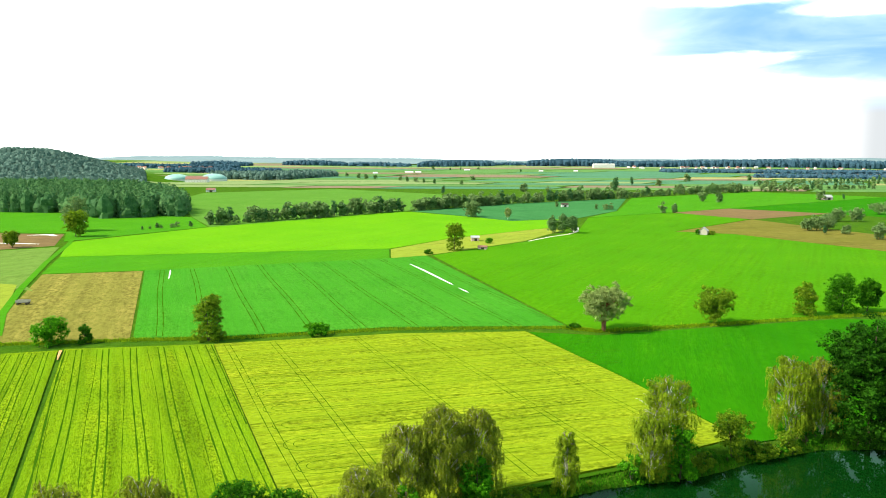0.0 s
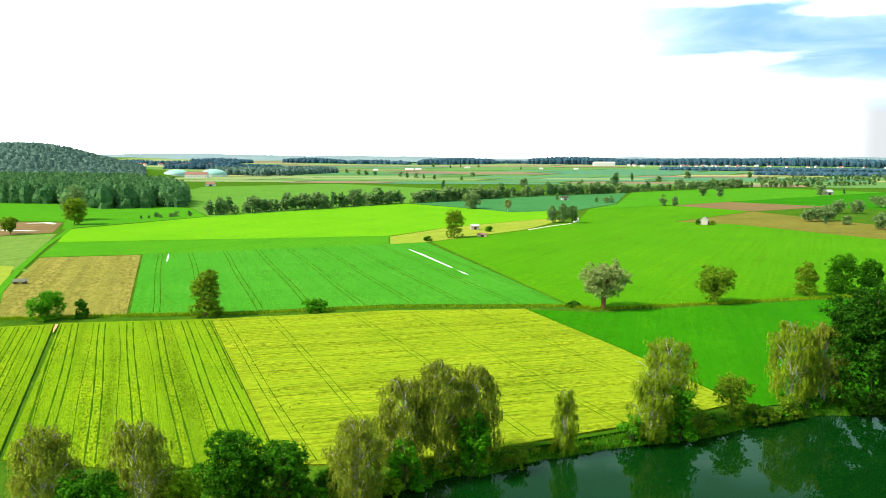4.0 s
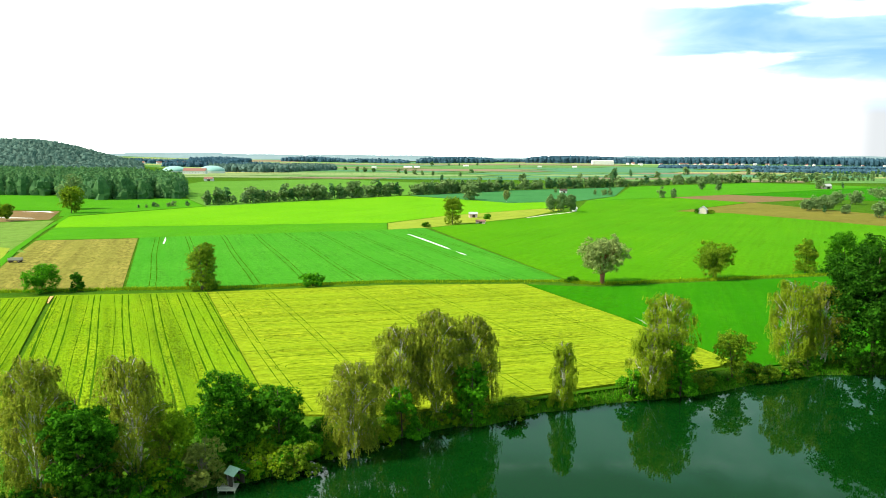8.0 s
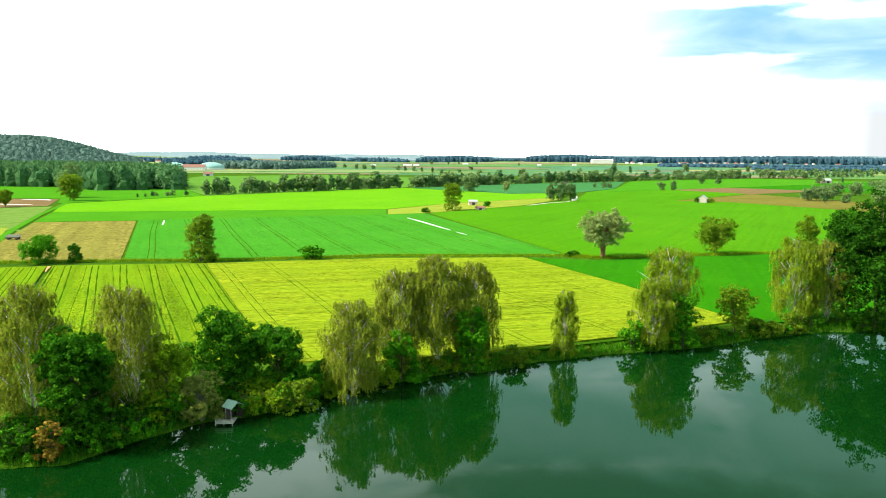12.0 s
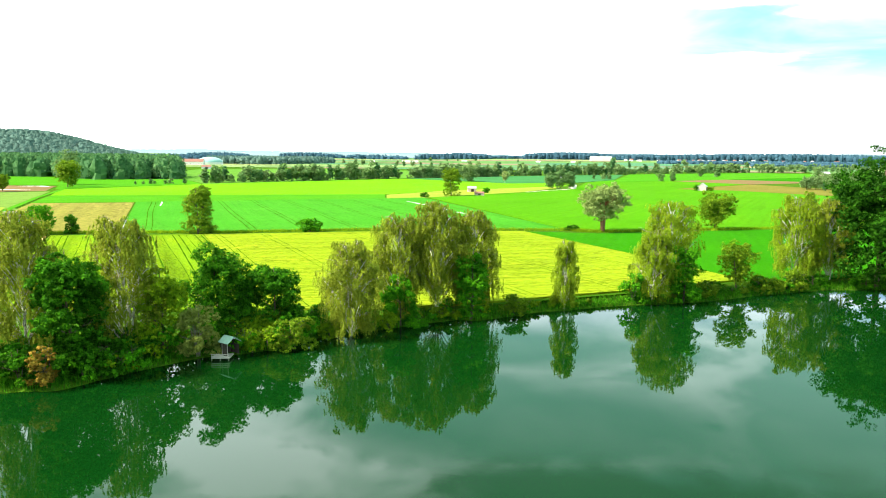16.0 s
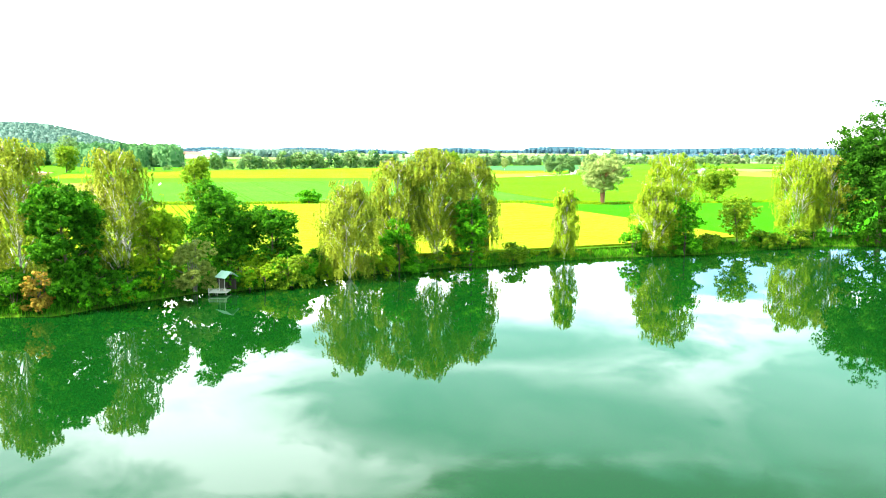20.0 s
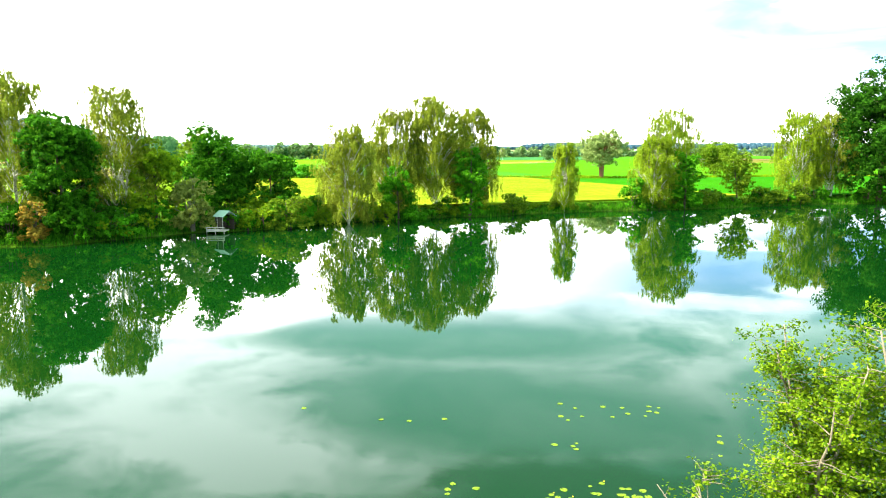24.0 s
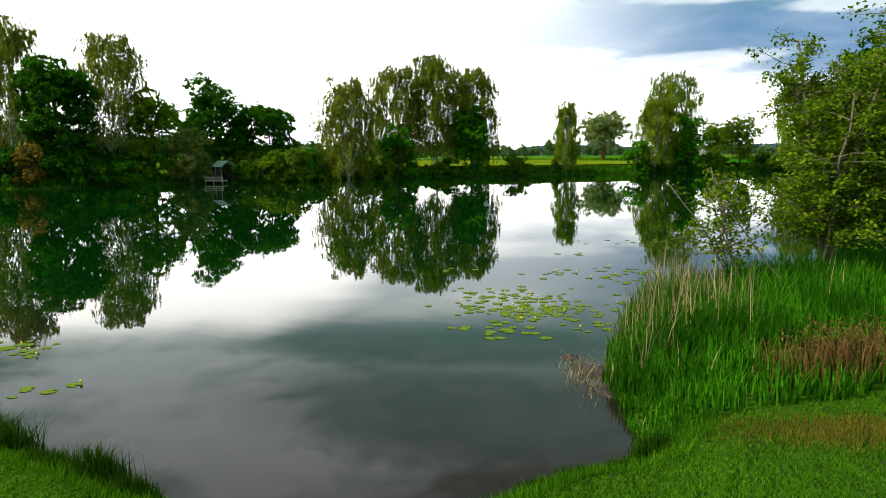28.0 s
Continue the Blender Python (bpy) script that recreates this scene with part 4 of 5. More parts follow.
tree("lobes", "tall oval olive green field tree at the ditch", -94.1, 216.5, 16.6, 9.4, 42, "olive_leaf", 11000, 0.32, 0.0, z=FIELD_Z, shape="dome", stems=4, spread=1.2, lobes=80, puff=1.3)
bush("low round dark green shrub at the ditch", -61.8, 227.5, 4.7, 9.4, 43, "green_leaf", 3800, 0.34, z=FIELD_Z)
tree("lobes", "silver leaved willow with reddish trunk in the meadow", 33.6, 242.0, 16.6, 17.0, 44, "silver_leaf", 17000, 0.36, 3.2, "willow_tree", z=FIELD_Z, bark="red_bark", girth=0.6, stems=3, spread=1.0, lobes=90, puff=1.1)
bush("low dark shrub in the ditch", 24.0, 244.2, 2.0, 5.2, 45, "dark_leaf", 900, 0.34, z=FIELD_Z)
tree("lobes", "round green field tree at the ditch", 74.4, 256.8, 13.2, 14.0, 46, "olive_leaf", 11000, 0.36, 1.6, z=FIELD_Z, lobes=90, puff=1.2)
tree("lobes", "slim olive field tree at the ditch", 112.6, 274.5, 13.7, 8.6, 47, "olive_leaf", 6000, 0.38, 0.2, z=FIELD_Z, shape="dome")
tree("lobes", "dense dark field tree at the ditch", 128.4, 280.0, 15.9, 13.0, 48, "dark_leaf", 8000, 0.42, 0.2, z=FIELD_Z, shape="dome", lobes=80)
tree("lobes", "dense dark field tree at the ditch", 139.7, 284.0, 13.4, 9.4, 49, "dark_leaf", 5000, 0.45, 0.6, z=FIELD_Z)
tree("lobes", "tall oval olive tree beside the sheds", -31.8, 447.5, 19.6, 12.0, 50, "olive_leaf", 6000, 0.5, 0.2, z=FIELD_Z, shape="dome", puff=1.3)
tree("lobes", "pale birch copse tree beside the dirt road", 36.6, 558.6, 13.6, 9.4, 51, "hedge_leaf", 2600, 0.7, 0.8, z=FIELD_Z, shape="cone")
tree("lobes", "broad olive copse tree beside the dirt road", 44.0, 557.0, 14.8, 9.6, 52, "hedge_leaf", 3000, 0.7, 0.6, z=FIELD_Z)
tree("lobes", "broad olive copse tree beside the dirt road", 51.5, 556.0, 14.2, 9.6, 53, "hedge_leaf", 3000, 0.7, 0.6, z=FIELD_Z)
tree("lobes", "broad dense tree before the hedgerow", -32.2, 694.5, 17.0, 19.0, 54, "far_leaf", 3600, 0.9, 0.5, z=FIELD_Z)
tree("lobes", "thin pale birch in the blue green field", 2.4, 668.1, 11.6, 7.4, 55, "silver_leaf", 1500, 0.7, 2.0, z=FIELD_Z, bark="birch_bark")
tree("lobes", "round tree at the track's end", -310.0, 490.0, 21.5, 17.0, 56, "olive_leaf", 3600, 0.8, 0.6, z=FIELD_Z)
tree("lobes", "pale birch at the bare soil", -313.4, 427.2, 11.2, 10.0, 57, "olive_leaf", 2200, 0.7, 0.6, z=FIELD_Z)
bush("small bush at the field corner", -46.2, 426.5, 3.1, 6.3, 58, "dark_leaf", 700, 0.5, z=FIELD_Z)
bush("round bush beside the sheds", -10.8, 486.0, 4.4, 5.4, 59, "green_leaf", 700, 0.55, z=FIELD_Z)
for i, (x, y, h, w) in enumerate([(251, 600, 12.5, 13), (262, 606, 13.7, 13), (306, 690, 13, 15), (324, 692, 14, 14), (270, 540, 12.7, 10), (388, 780, 13.5, 20), (243, 598, 11, 10)]):
    tree("lobes", "dense dark hedgerow tree behind the tan field", x, y, h, w, 60 + i, "far_leaf", 1500, 0.9, 0.4, z=FIELD_Z)

bush("dark bush beside the grey barn", 147.0, 558.5, 4.6, 5.0, 70, "dark_leaf", 700, 0.5, z=FIELD_Z)
bush("dark bush beside the grey barn", 157.0, 557.0, 3.4, 6.0, 71, "olive_leaf", 700, 0.5, z=FIELD_Z)
tree("lobes", "tall broad tree at the track's end", -332.0, 526.0, 27.0, 20.0, 72, "far_leaf", 3600, 0.8, 0.4, z=FIELD_Z)

# ---- hedgerows and lone trees far off ----
def far_model(seed, leaf_mat, h, w, n, size, shape="round", low=0.0):
    return tree("lobes", "dark green hedgerow tree far off in the fields", 0, 0, h, w, seed, leaf_mat, n, size, h * low, z=0, name="tree", group="hedgerow trees", limbs=2, lobes=22, shape=shape, puff=1.6)


MODELS = [far_model(100, "far_leaf", 12, 10, 520, 1.15, "dome"), far_model(101, "hedge_leaf", 12, 7, 460, 1.1, "cone"), far_model(102, "hedge_leaf", 12, 9, 480, 1.1, "dome"),
          far_model(103, "far_leaf", 12, 11, 560, 1.2, "dome"), far_model(104, "edge_leaf", 12, 6.5, 400, 1.0, "cone"), far_model(105, "far_leaf", 12, 8, 420, 1.1, "round")]
used = set()


def far_tree(rng, x, y, h):
    i = int(rng.integers(len(MODELS)))
    s = h / 12
    z = float(height(x, y))
    m = Matrix.Translation((x, y, z - 0.1)) @ Matrix.Rotation(rng.uniform(0, 6.28), 4, "Z") @ Matrix.Diagonal((s * rng.uniform(0.85, 1.25), s * rng.uniform(0.85, 1.25), s, 1))
    if i not in used:
        used.add(i)
        MODELS[i].matrix_basis = m
        return
    copy = copy_thing(MODELS[i], Matrix.Identity(4))
    copy.matrix_basis = m


rng = np.random.default_rng(77)
for (ax, ay), (bx, by), n, lo, hi in [((-250, 583), (-107, 764), 50, 8, 18), ((-97, 768), (8, 896), 40, 8, 18), ((10, 900), (166, 1030), 36, 8, 18),
                                      ((-288, 545), (-257, 576), 8, 3, 5), ((165, 1035), (268, 1150), 16, 7, 16), ((268, 1150), (420, 1262), 22, 8, 17),
                                      ((440, 1275), (700, 1420), 22, 8, 16), ((-225, 700), (-120, 860), 10, 5, 10), ((500, 1500), (900, 1700), 24, 8, 16), ((620, 1650), (1000, 1900), 24, 8, 16)]:
    for k in range(n):
        f = (k + rng.uniform(-0.3, 0.3)) / n
        far_tree(rng, ax + (bx - ax) * f + rng.normal(0, 2.0), ay + (by - ay) * f + rng.normal(0, 2.0), rng.uniform(lo, hi))
for x, y, h in [(-95, 1093, 14), (-90, 1472, 11), (-80, 1739, 12), (-151, 1520, 12), (-179, 1564, 12), (-201, 1600, 12), (-224, 1623, 14), (-249, 1692, 12),
                (-325, 1773, 14), (-353, 1802, 14), (-382, 1850, 14), (-443, 1976, 12), (30, 1208, 15), (70, 1215, 10), (119, 1172, 14), (187, 1256, 23),
                (-222, 2876, 13), (-181, 2887, 13), (-113, 2994, 12), (-297, 2945, 20), (54, 2634, 12), (165, 767, 12.4), (177, 769, 11.8)]:
    far_tree(rng, x, y, h)
for x, y, h in [(423, 1731, 20), (261, 1524, 17), (305, 1473, 15), (182, 1217, 24), (103, 1008, 19), (128, 1012, 15), (261, 978, 18), (326, 1165, 20),
                (276, 956, 15), (366, 1246, 16), (458, 1285, 17), (537, 1341, 13), (580, 1394, 16), (433, 1029, 15), (633, 1442, 13), (597, 1828, 18),
                (102, 817, 7), (112, 811, 7), (118, 812, 8), (262, 574, 8), (280, 1194, 16), (84, 979, 14), (470, 1045, 9), (60, 848, 7), (245, 571, 7)]:
    far_tree(rng, x, y, h)


# ---- woods ----
def inside(poly, x, y):
    r = np.zeros(x.shape, bool)
    for (ax, ay), (bx, by) in zip(poly, poly[1:] + poly[:1]):
        r ^= ((ay > y) != (by > y)) & (x < (bx - ax) * (y - ay) / ((by - ay) or 1e-9) + ax)
    return r


def wood(name, label, poly, gap, h, size, cards, seed, mat="wood_leaf"):
    """A wood of many crowns: each a lumpy dome or point, with leaf clumps standing out of it."""
    rng = np.random.default_rng(seed)
    a = np.array(poly, float)
    xs, ys = np.arange(a[:, 0].min(), a[:, 0].max() + gap, gap), np.arange(a[:, 1].min(), a[:, 1].max() + gap, gap)
    X, Y = np.meshgrid(xs, ys)
    X, Y = (X + rng.uniform(-0.5, 0.5, X.shape) * gap).ravel(), (Y + rng.uniform(-0.5, 0.5, Y.shape) * gap).ravel()
    k = inside(poly, X, Y)
    X, Y = X[k], Y[k]
    n = len(X)
    Z = height(X, Y)
    H = h * rng.uniform(0.84, 1.06, n)
    W = gap * rng.uniform(0.8, 1.15, n)
    point = rng.uniform(0, 1, n) > 0.6
    rise_of = 0.72 + 0.28 * np.sin(np.pi * np.clip((X - a[:, 0].min()) / np.ptp(a[:, 0]), 0.03, 0.97))
    H = H * (rise_of if size > 6 else 1.0)
    # each crown is a lumpy heap: uneven rings, drawn in towards the top, closed there
    sides, rows = (8, 6) if size < 4.5 else (6, 5)
    turn = 2 * np.pi * np.arange(sides) / sides + rng.uniform(0, 1, n)[:, None]
    rings = []
    for i in range(rows + 1):
        f = i / rows
        r = np.interp(f, [0, 0.25, 0.6, 0.85, 1.0], [0.50, 0.58, 0.54, 0.34, 0.02])
        rr = np.where(point, r * (1.0 - 0.5 * f), r)[:, None] * W[:, None] * rng.uniform(0.72, 1.25, (n, sides))
        zz = Z[:, None] + H[:, None] * (f * 0.93 + rng.uniform(-0.6, 0.6, (n, sides)) / rows * (0 < i < rows))
        rings.append(np.stack([X[:, None] + np.cos(turn) * rr, Y[:, None] + np.sin(turn) * rr, zz], axis=-1))
    q = [np.stack([lo, np.roll(lo, -1, axis=1), np.roll(hi, -1, axis=1), hi], axis=2).reshape(-1, 4, 3) for lo, hi in zip(rings, rings[1:])]
    # leaf clumps standing out of it
    cards = {60: 120, 22: 34}.get(cards, cards)
    flat = unit(rng.normal(0, 1, (n, cards, 3)) * (1, 1, 0))
    zz = rng.uniform(0.1, 1.0, (n, cards))
    rad = rng.uniform(0.9, 1.1, (n, cards)) * np.interp(zz, [0.1, 0.25, 0.6, 0.85, 1.0], [0.6, 0.68, 0.64, 0.42, 0.06]) * np.where(point[:, None], 1 - 0.5 * zz, 1.0)
    at = np.stack([X[:, None] + flat[..., 0] * W[:, None] * rad, Y[:, None] + flat[..., 1] * W[:, None] * rad, Z[:, None] + H[:, None] * zz], axis=-1).reshape(-1, 3)
    q.append(leaves_at(rng, at, flat.reshape(-1, 3) + (0, 0, 0.7), size * 0.62, 1.2, 0.15))
    return tagged(new(name, quads(name, np.concatenate(q), MAT[mat])), label, "forest", kind="stuff")


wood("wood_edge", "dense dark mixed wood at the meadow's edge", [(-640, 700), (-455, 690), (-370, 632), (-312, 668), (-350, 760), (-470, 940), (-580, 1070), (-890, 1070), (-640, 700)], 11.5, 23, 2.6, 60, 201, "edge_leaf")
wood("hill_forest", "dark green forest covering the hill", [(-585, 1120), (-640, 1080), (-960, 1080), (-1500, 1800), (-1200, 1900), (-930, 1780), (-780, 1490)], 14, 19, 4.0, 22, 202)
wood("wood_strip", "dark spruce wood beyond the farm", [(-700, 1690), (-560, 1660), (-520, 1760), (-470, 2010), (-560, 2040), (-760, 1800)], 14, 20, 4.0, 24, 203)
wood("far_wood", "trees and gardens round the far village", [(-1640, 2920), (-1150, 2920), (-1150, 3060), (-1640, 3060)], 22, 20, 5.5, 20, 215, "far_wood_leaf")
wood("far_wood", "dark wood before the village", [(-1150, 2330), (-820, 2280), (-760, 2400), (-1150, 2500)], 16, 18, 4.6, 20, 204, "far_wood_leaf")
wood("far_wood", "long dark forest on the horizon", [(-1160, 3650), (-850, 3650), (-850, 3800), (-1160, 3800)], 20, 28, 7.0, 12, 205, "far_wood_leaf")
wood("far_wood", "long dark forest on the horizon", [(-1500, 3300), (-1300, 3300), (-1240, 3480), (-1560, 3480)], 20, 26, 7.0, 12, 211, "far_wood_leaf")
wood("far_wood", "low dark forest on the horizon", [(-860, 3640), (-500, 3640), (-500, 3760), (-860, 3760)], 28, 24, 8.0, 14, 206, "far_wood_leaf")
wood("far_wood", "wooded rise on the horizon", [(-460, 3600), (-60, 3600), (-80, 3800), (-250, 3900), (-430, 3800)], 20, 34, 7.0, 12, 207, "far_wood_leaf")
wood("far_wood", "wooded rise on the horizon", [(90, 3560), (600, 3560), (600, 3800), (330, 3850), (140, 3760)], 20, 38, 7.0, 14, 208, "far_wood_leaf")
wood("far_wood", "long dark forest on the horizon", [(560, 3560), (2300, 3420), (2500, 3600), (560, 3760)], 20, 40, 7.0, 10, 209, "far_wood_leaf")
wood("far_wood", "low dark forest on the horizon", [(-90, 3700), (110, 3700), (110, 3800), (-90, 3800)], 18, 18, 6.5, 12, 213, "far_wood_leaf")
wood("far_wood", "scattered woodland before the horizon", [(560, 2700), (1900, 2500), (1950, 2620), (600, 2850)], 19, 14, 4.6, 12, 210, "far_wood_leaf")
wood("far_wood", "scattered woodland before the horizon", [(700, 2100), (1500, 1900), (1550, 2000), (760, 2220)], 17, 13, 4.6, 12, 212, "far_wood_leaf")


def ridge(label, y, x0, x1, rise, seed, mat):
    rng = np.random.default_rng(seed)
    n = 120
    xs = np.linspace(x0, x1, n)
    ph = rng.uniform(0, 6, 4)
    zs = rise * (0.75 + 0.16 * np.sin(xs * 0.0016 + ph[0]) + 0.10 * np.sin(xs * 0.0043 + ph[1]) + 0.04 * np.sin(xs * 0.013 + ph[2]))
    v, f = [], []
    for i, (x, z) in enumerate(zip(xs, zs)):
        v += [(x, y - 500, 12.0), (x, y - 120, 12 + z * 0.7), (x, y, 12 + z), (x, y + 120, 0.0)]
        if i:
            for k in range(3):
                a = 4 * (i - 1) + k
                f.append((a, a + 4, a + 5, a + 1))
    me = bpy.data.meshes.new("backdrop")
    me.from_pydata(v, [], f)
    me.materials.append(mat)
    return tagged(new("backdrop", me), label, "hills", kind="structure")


ridge("distant hills painted haze blue on the horizon", 4780, -4800, 4800, 44, 5, MAT["haze_ridge"])


# ---- buildings ----
def house(name, label, x, y, w, d, h, roof, turn, wall_mat, roof_mat, windows=0, door=False, z=None, group="", category="house"):
    """A gabled house; w along its ridge."""
    base = new(name)
    base.location, base.rotation_euler = (x, y, float(height(x, y)) if z is None else z), (0, 0, radians(turn))
    tagged(base, label, category, group)
    bm = bmesh.new()
    pts = [(-d / 2, -0.3), (d / 2, -0.3), (d / 2, h), (0, h + roof), (-d / 2, h)]
    a = [bm.verts.new((-w / 2, p, q)) for p, q in pts]
    b = [bm.verts.new((w / 2, p, q)) for p, q in pts]
    bm.faces.new(a[::-1])
    bm.faces.new(b)
    for i in range(5):
        bm.faces.new((a[i], a[(i + 1) % 5], b[(i + 1) % 5], b[i]))
    part("wall", bm, MAT[wall_mat], base)
    slope = math.atan2(roof, d / 2)
    L = math.hypot(roof, d / 2) + 0.35
    for s in (-1, 1):
        bm = bmesh.new()
        t = Matrix.Translation((0, 0, h + roof + 0.07)) @ Matrix.Rotation(-slope if s > 0 else slope, 4, "X")
        box(bm, -w / 2 - 0.3, w / 2 + 0.3, 0 if s > 0 else -L, L if s > 0 else 0, -0.06, 0.08, t)
        part("roof", bm, MAT[roof_mat], base)
    for i in range(windows):
        bm = bmesh.new()
        cx = -w / 2 + w * (i + 0.5) / windows
        box(bm, cx - 0.6, cx + 0.6, -d / 2 - 0.05, -d / 2 + 0.02, h * 0.35 - 0.1, h * 0.35 + 1.3)
        opening = part("window", bm, MAT["grey_wood"], base)
        bm = bmesh.new()
        box(bm, cx - 0.48, cx + 0.48, -d / 2 - 0.08, -d / 2 - 0.045, h * 0.35, h * 0.35 + 1.2)
        part("pane", bm, MAT["dark_wood"], opening)
    if door:
        bm = bmesh.new()
        box(bm, -w * 0.12, w * 0.22, -d / 2 - 0.05, -d / 2 + 0.02, 0, h * 0.8)
        part("door", bm, MAT["dark_wood"], base)
    return base


house("field_shed", "small pale pink wooden field shed with open door", -21.0, 498.0, 5.6, 4.2, 2.6, 1.1, 8, "pink_wall", "grey_roof", 0, True, FIELD_Z, category="shed")
house("field_shed", "collapsing reddish wooden shelter beside the meadow", -14.3, 453.5, 5.6, 3.2, 1.6, 0.8, -6, "pink_wall", "red_roof", 0, True, FIELD_Z, category="shed")
house("barn", "grey wooden barn with steep roof in the tan field", 151.0, 558.5, 5.6, 6.2, 3.2, 2.6, 65, "grey_wood", "grey_roof", 0, True, FIELD_Z, category="barn")
house("field_hut", "small white hut beside the dirt road", 55.5, 567.0, 3.2, 2.6, 2.0, 1.4, 20, "white_wall", "white_wall", 0, False, FIELD_Z, category="hut")
house("field_hut", "small white hut with dark roof at the hedgerow", 69.0, 846.0, 8, 5, 3.0, 2.0, 5, "white_wall", "dark_wood", 1, True, category="hut")
house("barn", "pale barn beside a lone far tree", 446.0, 1040.0, 12, 8, 4.0, 3.0, 15, "pink_wall", "grey_roof", 0, True, category="barn")
house("farmhouse", "long white farm building with red roof", -664.0, 1500.0, 48, 16, 7, 6, 6, "white_wall", "red_roof", 8, category="farm")
house("barn", "small red roofed field barn among trees", -473.0, 1119.0, 14, 8, 3.5, 3.0, 10, "white_wall", "red_roof", 0, True, category="barn")
house("factory", "long white flat hall on the horizon", 445.0, 3345.0, 95, 40, 16, 3, 3, "white_wall", "white_wall", 6, category="factory")


def dome(label, x, y, r):
    base = new("biogas_dome")
    base.location = (x, y, FIELD_Z)
    tagged(base, label, "dome", "domes on the farm")
    bm = bmesh.new()
    bmesh.ops.create_cone(bm, cap_ends=True, segments=40, radius1=r, radius2=r, depth=5, matrix=Matrix.Translation((0, 0, 2.5)))
    part("wall", bm, MAT["white_wall"], base)
    bm = bmesh.new()
    bmesh.ops.create_uvsphere(bm, u_segments=40, v_segments=18, radius=1)
    bmesh.ops.delete(bm, geom=[v for v in bm.verts if v.co.z < -0.01], context="VERTS")
    bmesh.ops.transform(bm, matrix=Matrix.Translation((0, 0, 5)) @ Matrix.Diagonal((r, r, r * 0.42, 1)), verts=bm.verts)
    for f in bm.faces:
        f.smooth = True
    part("membrane", bm, MAT["dome"], base)


dome("pale green domed biogas tank behind the farm", -735, 1555, 27)
dome("pale green domed biogas tank behind the farm", -660, 1580, 29)
rng = np.random.default_rng(31)
HOUSE = "small white house with red roof in the far village"
for i in range(34):
    x, y = rng.uniform(-1560, -1180), rng.uniform(2640, 2900)
    house("village_house", HOUSE, x, y, rng.uniform(10, 18), 9, rng.uniform(5, 7), 4.5, rng.uniform(-40, 40), "white_wall", "red_roof", 0, group="village houses")
for i in range(34):
    x, y = rng.uniform(560, 1060) if i < 25 else rng.uniform(1060, 1700), rng.uniform(3200, 3400)
    house("village_house", HOUSE, x, y, rng.uniform(9, 17), 8, rng.uniform(4, 6.5), 3.5, rng.uniform(-40, 40), "white_wall", "red_roof" if rng.uniform() < 0.5 else "grey_roof", 0, group="village houses")
for x, y in [(-330, 2450), (-300, 2460), (-150, 2800), (130, 2700), (260, 2720), (-420, 2300)]:
    house("farm_shed", "small white farm shed among far fields", x, y, rng.uniform(14, 30), 9, 4, 2, rng.uniform(-10, 10), "white_wall", "white_wall", 0, category="shed")


# ---- the fishing hut ----
def fishing_hut():
    base = new("fishing_hut")
    base.location, base.rotation_euler, base.scale = (-34.6, 88.0, 0.0), (0, 0, radians(60)), (0.84, 0.84, 0.88)
    tagged(base, "dark wooden fishing hut with green roof and railed deck", "hut")
    bm = bmesh.new()
    box(bm, 1.01, 1.09, -0.9, 0.9, 0.46, 2.5)
    part("side_wall", bm, MAT["dark_wood"], base)
    for i in range(6):
        bm = bmesh.new()
        box(bm, -1.09, -1.03, -0.9, 0.9, 0.46 + i * 0.34, 0.46 + i * 0.34 + 0.325)
        part("side_board", bm, MAT["dark_wood"], base)
    for y in (-0.95, 0.3):
        bm = bmesh.new()
        box(bm, -1.14, -1.09, y, y + 0.07, 0.46, 2.5)
        part("post", bm, MAT["grey_wood"], base)
    bm = bmesh.new()
    box(bm, -1.09, 1.09, 0.86, 0.94, 0.46, 2.5)
    part("back_wall", bm, MAT["dark_wood"], base)
    for s in (-1, 1):
        bm = bmesh.new()
        t = Matrix.Translation((0, 0, 3.2)) @ Matrix.Rotation(radians(33) * s, 4, "Y")
        box(bm, 0 if s > 0 else -1.55, 1.55 if s > 0 else 0, -1.25, 1.15, -0.03, 0.03, t, 0.01)
        part("roof", bm, MAT["green_roof"], base, "pale mossy green roof slope")
    # plain white plate for the disc under the gable, gives no light
    bm = bmesh.new()
    box(bm, -0.05, 0.05, -1.27, -1.2, 2.9, 3.1)
    part("gable_disc", bm, MAT["white_wall"], base, "small white disc under the gable")
    turn = Matrix.Translation((-0.5, 0.35, 0)) @ Matrix.Rotation(radians(-54), 4, "Z")
    bm = bmesh.new()
    box(bm, -1.6, 1.1, -1.96, -1.9, 0.34, 0.48, turn)
    box(bm, -1.6, -1.5, -1.9, 0.6, 0.30, 0.40, turn)
    box(bm, 1.0, 1.1, -1.9, 0.6, 0.30, 0.40, turn)
    deck_frame = part("deck", bm, MAT["grey_wood"], base, "pale weathered plank deck over the water")
    for i in range(9):
        bm = bmesh.new()
        box(bm, -1.6 + i * 0.3, -1.6 + i * 0.3 + 0.27, -1.9, 0.6, 0.40, 0.46, turn)
        part("deck_board", bm, MAT["grey_wood"], deck_frame)
    for x in (-1.55, -0.3, 1.0):
        bm = bmesh.new()
        box(bm, x - 0.04, x + 0.04, -1.9, -1.82, -0.9, 1.0, turn)
        part("post", bm, MAT["grey_wood"], base)
    for z in (0.62, 0.88):
        bm = bmesh.new()
        box(bm, -1.65, 1.1, -1.94, -1.9, z, z + 0.10, turn)
        part("rail", bm, MAT["grey_wood"], base, "pale weathered rail")


fishing_hut()


